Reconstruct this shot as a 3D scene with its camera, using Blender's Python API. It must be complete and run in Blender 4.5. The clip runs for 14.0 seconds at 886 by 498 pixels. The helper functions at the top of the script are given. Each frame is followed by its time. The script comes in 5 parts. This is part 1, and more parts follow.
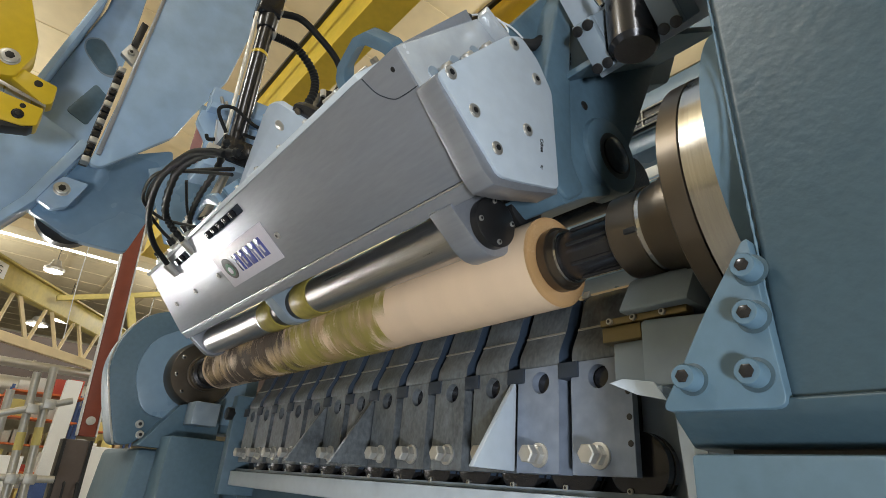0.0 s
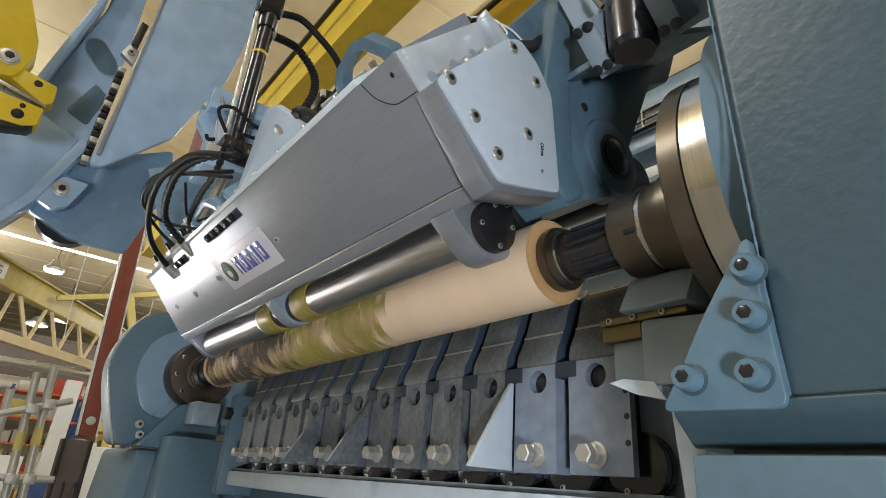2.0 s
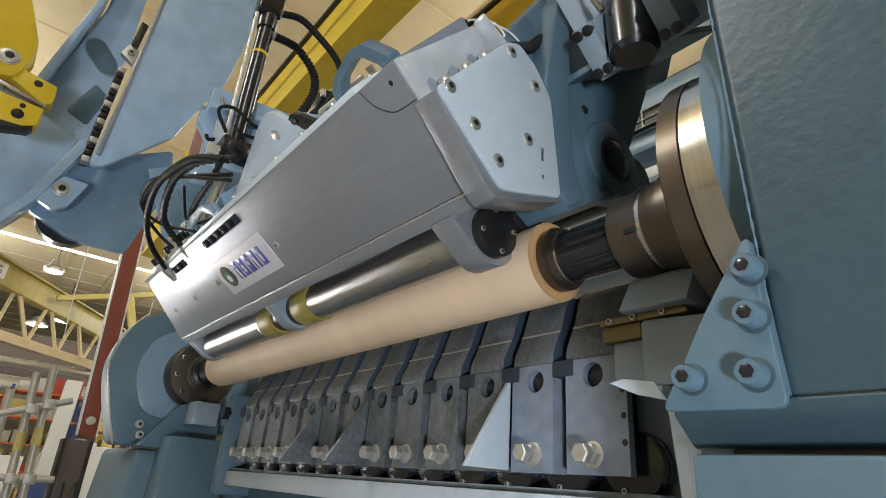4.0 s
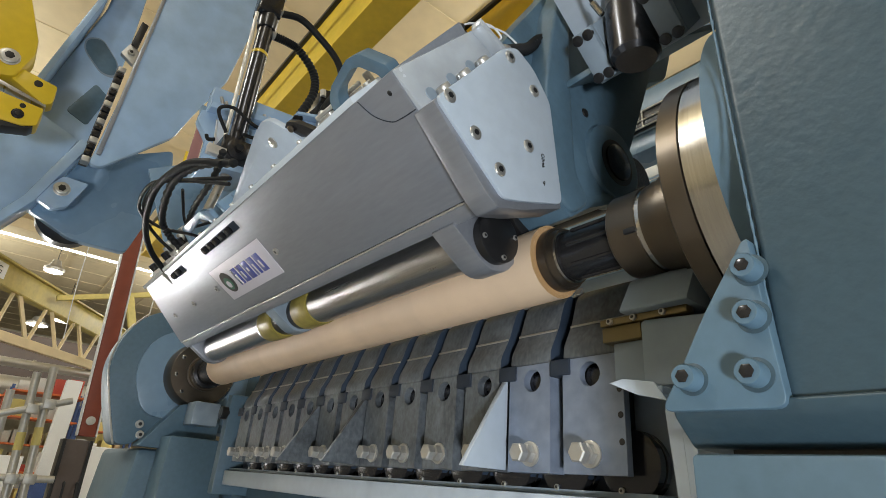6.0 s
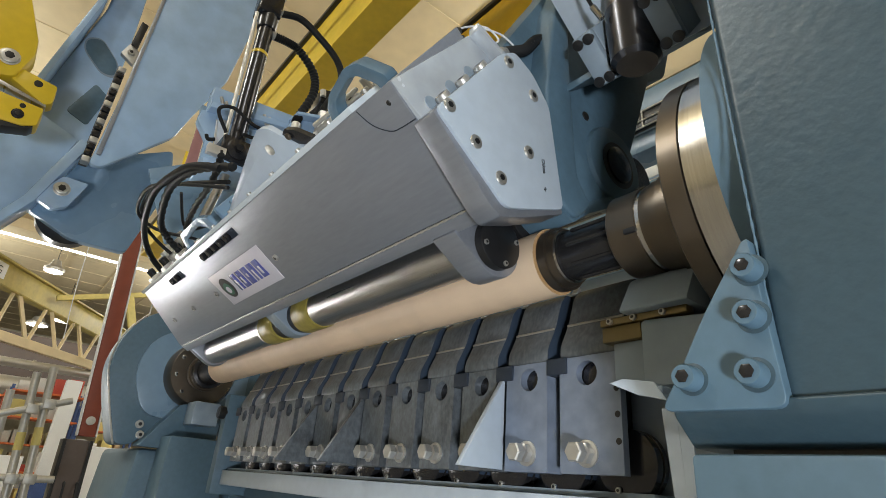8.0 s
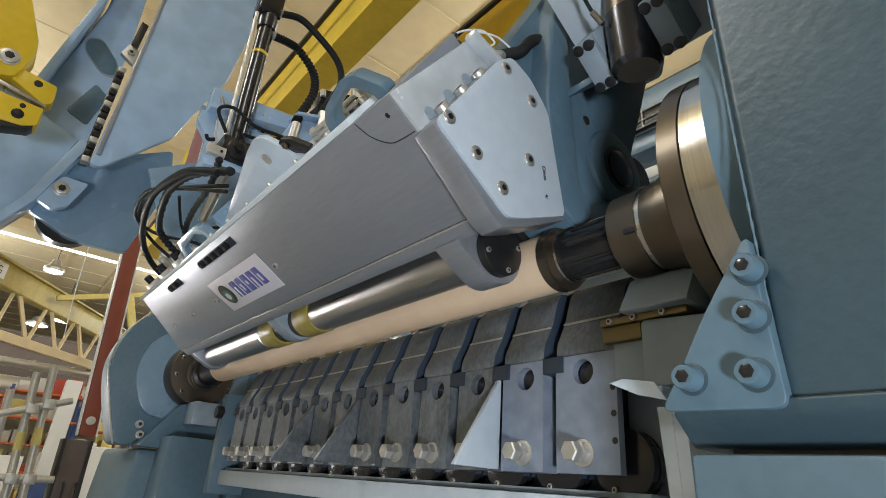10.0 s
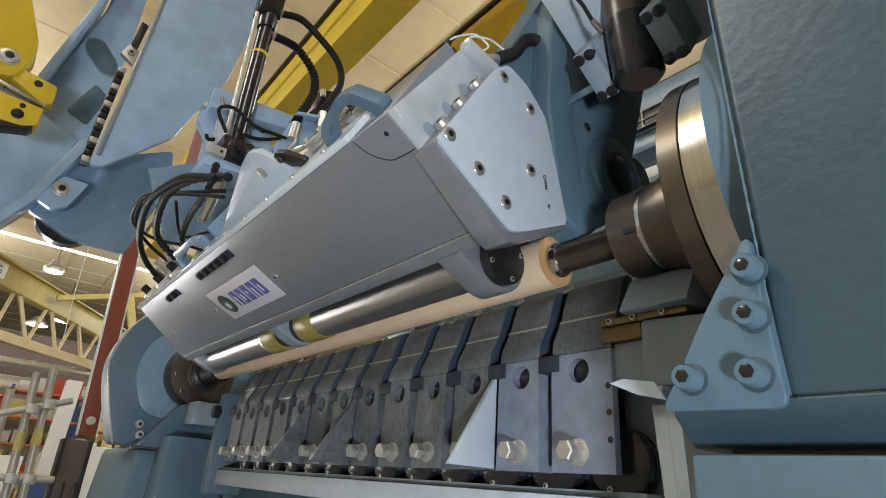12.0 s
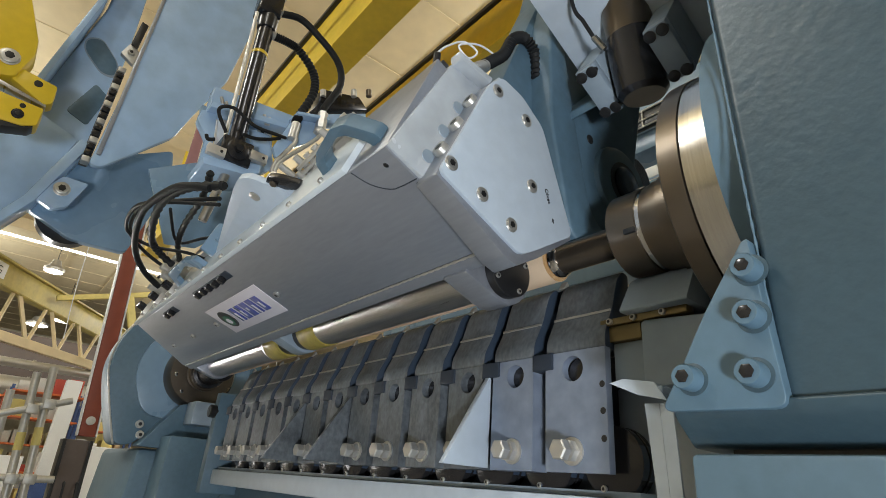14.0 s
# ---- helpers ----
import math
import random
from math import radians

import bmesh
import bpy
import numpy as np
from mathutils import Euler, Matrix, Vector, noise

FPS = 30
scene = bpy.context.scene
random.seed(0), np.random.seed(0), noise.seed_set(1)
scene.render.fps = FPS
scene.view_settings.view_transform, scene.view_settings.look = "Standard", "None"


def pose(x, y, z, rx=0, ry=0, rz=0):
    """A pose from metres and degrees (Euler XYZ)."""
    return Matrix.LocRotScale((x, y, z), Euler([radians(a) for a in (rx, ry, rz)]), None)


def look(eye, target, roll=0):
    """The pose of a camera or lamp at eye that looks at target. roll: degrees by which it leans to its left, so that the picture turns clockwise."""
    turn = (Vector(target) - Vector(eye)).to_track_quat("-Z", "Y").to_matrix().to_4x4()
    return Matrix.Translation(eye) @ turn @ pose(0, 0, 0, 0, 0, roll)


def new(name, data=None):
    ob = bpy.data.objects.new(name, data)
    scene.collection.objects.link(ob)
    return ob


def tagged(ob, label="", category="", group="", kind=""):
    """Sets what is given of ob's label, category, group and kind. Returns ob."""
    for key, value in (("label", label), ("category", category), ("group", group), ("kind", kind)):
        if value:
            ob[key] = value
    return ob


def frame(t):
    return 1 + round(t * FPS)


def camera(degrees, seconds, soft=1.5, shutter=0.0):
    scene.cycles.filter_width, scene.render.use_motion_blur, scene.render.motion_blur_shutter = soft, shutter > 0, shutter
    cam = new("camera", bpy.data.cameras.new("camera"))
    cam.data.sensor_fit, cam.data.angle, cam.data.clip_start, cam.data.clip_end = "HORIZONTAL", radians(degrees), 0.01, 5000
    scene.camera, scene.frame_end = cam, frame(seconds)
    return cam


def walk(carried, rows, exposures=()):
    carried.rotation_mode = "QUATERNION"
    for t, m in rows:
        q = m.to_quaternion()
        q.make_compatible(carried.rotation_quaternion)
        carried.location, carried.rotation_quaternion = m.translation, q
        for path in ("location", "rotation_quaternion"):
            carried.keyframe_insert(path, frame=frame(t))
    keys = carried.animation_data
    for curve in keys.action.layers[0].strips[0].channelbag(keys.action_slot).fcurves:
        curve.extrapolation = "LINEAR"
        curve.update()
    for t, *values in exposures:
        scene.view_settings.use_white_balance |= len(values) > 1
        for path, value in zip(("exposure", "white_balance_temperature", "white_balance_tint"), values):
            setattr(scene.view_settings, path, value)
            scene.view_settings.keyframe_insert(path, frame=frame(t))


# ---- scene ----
EYE = (0.514, -0.617, -0.336)
cam = camera(77.6, 14.0, soft=0.8, shutter=0.8)
VIEW = look(EYE, (EYE[0] - 0.72695, EYE[1] + 0.55846, EYE[2] + 0.39958), 4.67)
walk(cam, [(0.0, VIEW), (14.0, VIEW)])
scene.view_settings.exposure = 0.16

# ---- light ----
world = bpy.data.worlds.new("hall_air")
scene.world = world
world.use_nodes = True
world.node_tree.nodes["Background"].inputs[0].default_value = (1.0, 0.93, 0.82, 1)
world.node_tree.nodes["Background"].inputs[1].default_value = 0.21


def area_lamp(name, eye, target, w, h, power, colour):
    data = bpy.data.lights.new(name, "AREA")
    data.shape, data.size, data.size_y, data.energy, data.color = "RECTANGLE", w, h, power, colour
    ob = new(name, data)
    ob.matrix_world = look(eye, target)
    return ob


# hall lighting under the roof, and the two flood lamps that stand beside the machine
for x, y, power in ((-27, -5, 900), (-27, 7, 900), (-14, -5, 650), (-14, 7, 650), (-4, -7, 680), (-4, 8, 750), (5, -5, 520), (5, 7, 450)):
    data = bpy.data.lights.new("hall_lamp", "POINT")
    data.energy, data.color, data.shadow_soft_size = power, (0.94, 0.95, 0.92), 0.5
    new("hall_lamp", data).location = (x, y, 6.3)
far_flood = area_lamp("flood_lamp_far", (-3.4, -1.15, -0.35), (-0.9, -0.25, 0.6), 0.4, 0.4, 1.7, (1.0, 0.98, 0.95))
far_flood.data.spread = radians(40)
area_lamp("flood_lamp_near", (1.48, -1.25, -0.90), (-0.05, -0.1, -0.05), 0.20, 0.20, 32, (0.90, 0.95, 1.0))



# ---- materials ----
def material(name, colour, rough=0.5, metal=0.0, spread=0.12, grain=40.0, bump=0.05, stain=3.0, stretch=(1, 1, 1), coat=0.0, per_object=0.0):
    """Paint, metal or wood: a base colour varied at two scales, uneven gloss and fine relief."""
    m = bpy.data.materials.new(name)
    m.use_nodes = True
    t = m.node_tree
    n, k = t.nodes, t.links.new
    b = n["Principled BSDF"]
    tc, mp = n.new("ShaderNodeTexCoord"), n.new("ShaderNodeMapping")
    mp.inputs["Scale"].default_value = stretch
    k(tc.outputs["Object"], mp.inputs["Vector"])
    small, large = n.new("ShaderNodeTexNoise"), n.new("ShaderNodeTexNoise")
    for tex, s, d in ((small, grain, 6), (large, stain, 4)):
        tex.inputs["Scale"].default_value, tex.inputs["Detail"].default_value = s, d
        k(mp.outputs["Vector"], tex.inputs["Vector"])
    mixed = n.new("ShaderNodeMath")
    mixed.operation = "ADD"
    k(small.outputs["Fac"], mixed.inputs[0])
    k(large.outputs["Fac"], mixed.inputs[1])
    ramp = n.new("ShaderNodeValToRGB")
    e = ramp.color_ramp.elements
    e[0].position, e[1].position = 0.3, 0.72
    e[0].color = (*[c * (1 - spread * 1.6) for c in colour], 1)
    e[1].color = (*[min(1, c * (1 + spread)) for c in colour], 1)
    half = n.new("ShaderNodeMath")
    half.operation, half.inputs[1].default_value = "MULTIPLY", 0.5
    k(mixed.outputs[0], half.inputs[0])
    k(half.outputs[0], ramp.inputs["Fac"])
    last = ramp.outputs["Color"]
    if per_object:
        info, hsv, span = n.new("ShaderNodeObjectInfo"), n.new("ShaderNodeHueSaturation"), n.new("ShaderNodeMapRange")
        span.inputs["To Min"].default_value, span.inputs["To Max"].default_value = 1 - per_object, 1 + per_object
        k(info.outputs["Random"], span.inputs["Value"])
        k(span.outputs["Result"], hsv.inputs["Value"])
        k(last, hsv.inputs["Color"])
        last = hsv.outputs["Color"]
    k(last, b.inputs["Base Color"])
    gloss = n.new("ShaderNodeMapRange")
    gloss.inputs["From Min"].default_value, gloss.inputs["From Max"].default_value = 0.3, 0.7
    gloss.inputs["To Min"].default_value, gloss.inputs["To Max"].default_value = max(0.03, rough * 0.8), min(1, rough * 1.2)
    k(large.outputs["Fac"], gloss.inputs["Value"])
    k(gloss.outputs["Result"], b.inputs["Roughness"])
    b.inputs["Metallic"].default_value = metal
    b.inputs["Coat Weight"].default_value = coat
    if bump:
        bp = n.new("ShaderNodeBump")
        bp.inputs["Strength"].default_value, bp.inputs["Distance"].default_value = bump, 0.004
        k(small.outputs["Fac"], bp.inputs["Height"])
        k(bp.outputs["Normal"], b.inputs["Normal"])
    return m


def glowing(name, colour, strength):
    m = bpy.data.materials.new(name)
    m.use_nodes = True
    b = m.node_tree.nodes["Principled BSDF"]
    b.inputs["Emission Color"].default_value, b.inputs["Emission Strength"].default_value = (*colour, 1), strength
    return m


BLUE = material("machine_blue_paint", (0.085, 0.15, 0.205), 0.5, grain=60, bump=0.08)
LOADER_BLUE = material("glossy_light_blue_paint", (0.35, 0.50, 0.70), 0.22, grain=12, bump=0.02, stain=1.2, spread=0.16, coat=0.5)
BLUE_CAST = material("rough_cast_blue_paint", (0.039, 0.070, 0.091), 0.38, grain=90, bump=0.2, stain=4)
BLUE_LIGHT = material("light_blue_paint", (0.17, 0.27, 0.38), 0.3, grain=30, bump=0.03, spread=0.08)
GREY_BLUE = material("grey_blue_paint", (0.24, 0.30, 0.36), 0.4, grain=30, bump=0.03)
PLATE = material("pale_grey_plate", (0.44, 0.51, 0.59), 0.4, grain=50, bump=0.03, spread=0.06)
SILVER = material("pale_satin_end_wall", (0.52, 0.56, 0.60), 0.25, 0.25, grain=25, bump=0.02, stain=8, spread=0.14)
BEAM = material("grey_metallic_beam_paint", (0.30, 0.32, 0.36), 0.36, 0.55, grain=30, bump=0.035, stain=3, stretch=(0.8, 5, 5), spread=0.08)
STEEL = material("ground_steel", (0.48, 0.475, 0.47), 0.33, 1.0, grain=20, bump=0.02, stretch=(1, 25, 25))
STEEL_BRIGHT = material("turned_steel", (0.62, 0.60, 0.57), 0.18, 1.0, grain=15, bump=0.02, stretch=(30, 1, 1))
STEEL_BROWN = material("oiled_brown_steel", (0.135, 0.112, 0.088), 0.30, 0.85, grain=20, bump=0.04)
STEEL_DARK = material("dark_oiled_steel", (0.05, 0.05, 0.055), 0.22, 0.7, grain=20, bump=0.03)
FINGER = material("worn_grey_steel", (0.130, 0.148, 0.165), 0.40, 0.25, spread=0.30, grain=120, bump=0.10, stain=22, stretch=(1.4, 1, 0.8), per_object=0.12)
# dark blue flanks: the shade between the fingers is put into this colour
SIDE_SHADE = material("finger_side_shade", (0.030, 0.047, 0.075), 0.5, grain=60, bump=0.05)
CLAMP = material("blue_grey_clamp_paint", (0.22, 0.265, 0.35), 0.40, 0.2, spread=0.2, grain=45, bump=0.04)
OLIVE = material("oily_bronze", (0.20, 0.155, 0.07), 0.4, 0.6, grain=40)
ZINC = material("zinc_plated_steel", (0.55, 0.54, 0.51), 0.42, 0.75, grain=60, bump=0.03)
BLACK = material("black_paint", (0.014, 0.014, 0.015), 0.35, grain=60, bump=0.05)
RUBBER = material("black_hose_rubber", (0.013, 0.014, 0.015), 0.62, grain=120, bump=0.08)
RUBBER.node_tree.nodes["Principled BSDF"].inputs["Specular IOR Level"].default_value = 0.2
# dark blue that carries the shade of gaps, slots and seams in its colour
GAP = material("gap_shade_blue", (0.018, 0.028, 0.045), 0.6)
YELLOW = material("yellow_paint", (0.62, 0.43, 0.02), 0.4, grain=40, bump=0.05, spread=0.08)
YELLOW_CRANE = material("yellow_crane_paint", (0.76, 0.56, 0.05), 0.5, grain=10, bump=0.03, spread=0.08)
YELLOW_PALE = material("pale_yellow_paint", (0.62, 0.52, 0.18), 0.5, grain=10, bump=0.03)
BRASS = material("greasy_yellow_bearing_paint", (0.38, 0.31, 0.07), 0.42, 0.0, grain=40, stain=12, spread=0.35)
RED = material("red_oxide_paint", (0.27, 0.06, 0.03), 0.5, grain=12, bump=0.05)
BROWN = material("brown_cover_sheet", (0.10, 0.075, 0.065), 0.45, grain=20)
CREAM = material("cream_ceiling_sheet", (0.74, 0.62, 0.40), 0.7, grain=3, bump=0.02, stain=0.4, spread=0.08)
WALLS = material("hall_wall_sheet", (0.62, 0.57, 0.44), 0.7, grain=3, bump=0.02, stain=0.4)
CONCRETE = material("concrete_floor", (0.26, 0.25, 0.23), 0.6, grain=6, bump=0.05)
WOOD = material("freshly_peeled_birch", (0.72, 0.55, 0.39), 0.6, grain=30, bump=0.04, stain=6, stretch=(0.5, 3, 3), spread=0.1, per_object=0.03)
ENDGRAIN = material("log_end_grain", (0.50, 0.30, 0.13), 0.7, grain=60, bump=0.15, stain=25, spread=0.25)
BARK = material("brown_bark", (0.080, 0.056, 0.036), 0.85, grain=50, bump=0.6, stain=9, spread=0.5)
LAMP_GLOW = glowing("lamp_glow", (1.0, 0.95, 0.85), 5)
WHITE = material("white_sheet", (0.78, 0.80, 0.82), 0.4, grain=40, spread=0.04)

# worn and oily surfaces break up more sharply than fresh paint
for worn in (FINGER, STEEL_BROWN):
    ends = [q for q in worn.node_tree.nodes if q.type == "VALTORGB"][0].color_ramp.elements
    ends[0].position, ends[1].position = 0.34, 0.66

# ---- building helpers ----
def thing(name, at, label="", category="", group="", kind=""):
    ob = new(name)
    ob.empty_display_size = 0.05
    ob.location = at
    return tagged(ob, label, category, group, kind)


def origin(ob):
    p = Vector(ob.location)
    while ob.parent:
        ob = ob.parent
        p += Vector(ob.location)
    return p


def part(name, bm, mat, parent=None, label="", smooth=True):
    """One mesh object out of a bmesh in world coordinates, under its thing."""
    if parent:
        bmesh.ops.translate(bm, verts=bm.verts, vec=-origin(parent))
    bmesh.ops.recalc_face_normals(bm, faces=bm.faces)
    me = bpy.data.meshes.new(name)
    bm.to_mesh(me)
    bm.free()
    me.materials.append(mat)
    if smooth:
        me.set_sharp_from_angle(angle=radians(35))
        me.polygons.foreach_set("use_smooth", [True] * len(me.polygons))
    ob = new(name, me)
    if parent:
        ob.parent = parent
    return tagged(ob, label)


def soften(bm, width, seg=2):
    if width:
        edges = [e for e in bm.edges if len(e.link_faces) == 2 and e.calc_face_angle(0) > 0.5]
        bmesh.ops.bevel(bm, geom=edges, offset=width, segments=seg, affect="EDGES", profile=0.5, clamp_overlap=True)
    return bm


def box(x0, x1, y0, y1, z0, z1, bevel=0.003, seg=2):
    bm = bmesh.new()
    bmesh.ops.create_cube(bm, size=1)
    for v in bm.verts:
        v.co = ((x0 + x1) / 2 + v.co.x * (x1 - x0), (y0 + y1) / 2 + v.co.y * (y1 - y0), (z0 + z1) / 2 + v.co.z * (z1 - z0))
    return soften(bm, bevel, seg)


def prism(outline, axis, a, b, bevel=0.003, seg=2):
    """An outline extruded along an axis: (y, z) pairs along x, (x, z) along y, (x, y) along z."""
    bm = bmesh.new()
    put = axis if callable(axis) else {"x": lambda p, c: (c, p[0], p[1]), "y": lambda p, c: (p[0], c, p[1]), "z": lambda p, c: (p[0], p[1], c)}[axis]
    lo, hi = [bm.verts.new(put(p, a)) for p in outline], [bm.verts.new(put(p, b)) for p in outline]
    bm.faces.new(lo)
    bm.faces.new(hi[::-1])
    for i in range(len(lo)):
        j = (i + 1) % len(lo)
        bm.faces.new((lo[i], lo[j], hi[j], hi[i]))
    bmesh.ops.recalc_face_normals(bm, faces=bm.faces)
    return soften(bm, bevel, seg)


def rounded(points, radius, steps=5):
    """The outline with its corners rounded."""
    out, n = [], len(points)
    for i in range(n):
        p, q, r = (Vector(points[(i + d) % n]) for d in (-1, 0, 1))
        a, b = (p - q), (r - q)
        cut = min(radius, a.length * 0.45, b.length * 0.45)
        s, e = q + a.normalized() * cut, q + b.normalized() * cut
        for k in range(steps + 1):
            f = k / steps
            out.append(tuple((1 - f) ** 2 * s + 2 * f * (1 - f) * q + f * f * e))
    return out


def lathe(profile, p, q, seg=32):
    """(distance along, radius) pairs turned round the line from p towards q."""
    bm = bmesh.new()
    p, q = Vector(p), Vector(q)
    turn = (q - p).to_track_quat("Z", "Y").to_matrix()
    rings = []
    for d, r in profile:
        rings.append([bm.verts.new(p + turn @ Vector((r * math.cos(6.283185 * k / seg), r * math.sin(6.283185 * k / seg), d))) for k in range(seg)])
    for a, b in zip(rings, rings[1:]):
        for k in range(seg):
            bm.faces.new((a[k], a[(k + 1) % seg], b[(k + 1) % seg], b[k]))
    bm.faces.new(rings[0][::-1])
    bm.faces.new(rings[-1])
    return bm


def rod(p, q, r, seg=20, chamfer=0.0015):
    d = (Vector(q) - Vector(p)).length
    c = min(chamfer, r * 0.3, d * 0.3)
    return lathe([(0, r - c), (c, r), (d - c, r), (d, r - c)], p, q, seg)


def tube(points, r, seg=10, steps=8, ribs=0.0):
    """A hose or cable through the points, smoothly bent; ribs: depth of a spiral guard's rings."""
    pts = [Vector(p) for p in points]
    path = []
    for i in range(len(pts) - 1):
        a, b, c, d = pts[max(i - 1, 0)], pts[i], pts[i + 1], pts[min(i + 2, len(pts) - 1)]
        for k in range(steps):
            f = k / steps
            path.append(0.5 * (2 * b + (c - a) * f + (2 * a - 5 * b + 4 * c - d) * f * f + (3 * b - a - 3 * c + d) * f ** 3))
    path.append(pts[-1])
    bm = bmesh.new()
    rings, side = [], Vector((0.3, 0.5, 0.8))
    for i, p in enumerate(path):
        way = (path[min(i + 1, len(path) - 1)] - path[max(i - 1, 0)]).normalized()
        side = (side - way * side.dot(way)).normalized()
        up = way.cross(side)
        rr = r + (ribs if i % 2 else -ribs)
        rings.append([bm.verts.new(p + rr * (side * math.cos(6.283185 * k / seg) + up * math.sin(6.283185 * k / seg))) for k in range(seg)])
    for a, b in zip(rings, rings[1:]):
        for k in range(seg):
            bm.faces.new((a[k], a[(k + 1) % seg], b[(k + 1) % seg], b[k]))
    bm.faces.new(rings[0][::-1])
    bm.faces.new(rings[-1])
    return bm


def joined(*bms):
    bm = bmesh.new()
    for b in bms:
        me = bpy.data.meshes.new("tmp")
        b.to_mesh(me)
        b.free()
        bm.from_mesh(me)
        bpy.data.meshes.remove(me)
    return bm


def socket_screw(at, way, r, parent, mat=ZINC, name="socket_screw", height=0.0, washer=True):
    """A cap screw with a hexagon socket, its head standing out of a surface along way."""
    at, way = Vector(at), Vector(way).normalized()
    h = height or r
    seg = 24
    bm = lathe([(-0.004, r), (h * 0.88, r), (h, r * 0.9), (h, r * 0.58)], at, at + way, seg)
    head = part(name, bm, mat, parent)
    sock = lathe([(h + 0.0006, r * 0.56), (h + 0.0008, r * 0.5)], at, at + way, 6)
    part("socket", sock, BLACK, head)
    if washer:
        part("washer", lathe([(0, r * 1.2), (0.002, r * 1.2), (0.0025, r * 1.15)], at, at + way, seg), mat, head)
    return head


def hex_bolt(at, way, r, parent):
    at, way = Vector(at), Vector(way).normalized()
    head = part("hex_bolt", lathe([(0.019, r), (0.030, r), (0.032, r * 0.86)], at, at + way, 6), ZINC, parent)
    part("lock_nut", lathe([(0.0035, r * 0.95), (0.004, r * 1.04), (0.014, r * 1.04), (0.0148, r * 0.92)], at, at + way, 6), ZINC, head)
    part("bolt_shank", lathe([(0.003, r * .62), (0.02, r * .62)], at, at + way, 16), ZINC, head)
    part("washer", lathe([(0, r * 1.28), (0.003, r * 1.28), (0.0035, r * 1.2)], at, at + way, 24), ZINC, head)
    return head


def writing(text, size, m, mat, parent, name="writing"):
    """Flat letters in the plane of the pose m, in world space."""
    cu = bpy.data.curves.new(name, "FONT")
    cu.body, cu.size, cu.extrude = text, size, 0.0004
    tmp = bpy.data.objects.new(name, cu)
    me = bpy.data.meshes.new_from_object(tmp)
    bpy.data.objects.remove(tmp)
    me.materials.clear()
    me.materials.append(mat)
    me.transform(m)
    me.transform(Matrix.Translation(-origin(parent)))
    me.name = name
    ob = new(name, me)
    ob.parent = parent
    return ob


# ---- the hall ----
tagged(part("floor", box(-50, 14, -16, 22, -1.8, -1.6, 0), CONCRETE), "grey concrete factory floor", "floor", kind="structure")
roof = joined(box(-50, 14, -16, 22, 8.0, 8.2, 0), *[box(-50, 14, y, y + 0.12, 7.95, 8.01, 0) for y in (-12, -9, -6, -3, 0.3, 2.4, 4.4, 6.4, 9, 12, 15)],
              *[box(x, x + 0.05, -16, 22, 7.985, 8.01, 0) for x in range(-48, 14, 2)])
tagged(part("ceiling", roof, CREAM), "cream panelled factory ceiling with seams", "ceiling", kind="structure")
for nm, b in (("wall_west", (-50.3, -50, -16, 22)), ("wall_east", (14, 14.3, -16, 22)), ("wall_south", (-50, 14, -16.3, -16)), ("wall_north", (-50, 14, 22, 22.3))):
    tagged(part(nm, box(b[0], b[1], b[2], b[3], -1.6, 8.0, 0), WALLS), "cream sheet metal factory wall", "wall", kind="structure")


def crane_girder(y0, y1, x0, x1, z0, z1, label):
    g = thing("crane_girder", ((x0 + x1) / 2, (y0 + y1) / 2, z0), label, "crane girder", "overhead crane girders")
    part("web", box(x0, x1, y0 + 0.03, y1 - 0.03, z0 + 0.03, z1 - 0.03, 0.004), YELLOW_CRANE, g)
    part("lower_flange", box(x0, x1, y0, y1, z0, z0 + 0.03, 0.004), YELLOW_CRANE, g)
    part("upper_flange", box(x0, x1, y0, y1, z1 - 0.03, z1, 0.004), YELLOW_CRANE, g)
    part("current_rail", box(x0, x1, y0 - 0.16, y0 - 0.10, z0 + 0.5, z0 + 0.56, 0.004), BLACK, g)
    for x in (x0 + 1, x0 + 4, x1 - 5, x1 - 1):
        part("hanger", box(x, x + 0.12, (y0 + y1) / 2 - 0.06, (y0 + y1) / 2 + 0.06, z1, 8.0, 0.004), YELLOW_CRANE, g)
    return g


crane_girder(1.52, 1.95, -16, 9, 5.0, 5.9, "yellow painted steel overhead crane girder")
crane_girder(3.06, 3.28, -16, 9, 5.0, 5.8, "narrow yellow painted steel overhead crane girder")


def between(name, p, q, w, h, mat, parent):
    """A bar of rectangular section from p to q."""
    p, q = Vector(p), Vector(q)
    way = (q - p).normalized()
    side = way.cross(Vector((0, 0, 1)))
    side = side.normalized() if side.length > 0.01 else Vector((1, 0, 0))
    up = side.cross(way)
    return part(name, prism([(-w / 2, -h / 2), (w / 2, -h / 2), (w / 2, h / 2), (-w / 2, h / 2)], lambda o, c: p + way * c + side * o[0] + up * o[1], 0, (q - p).length, min(w, h) * 0.08, 1), mat, parent)


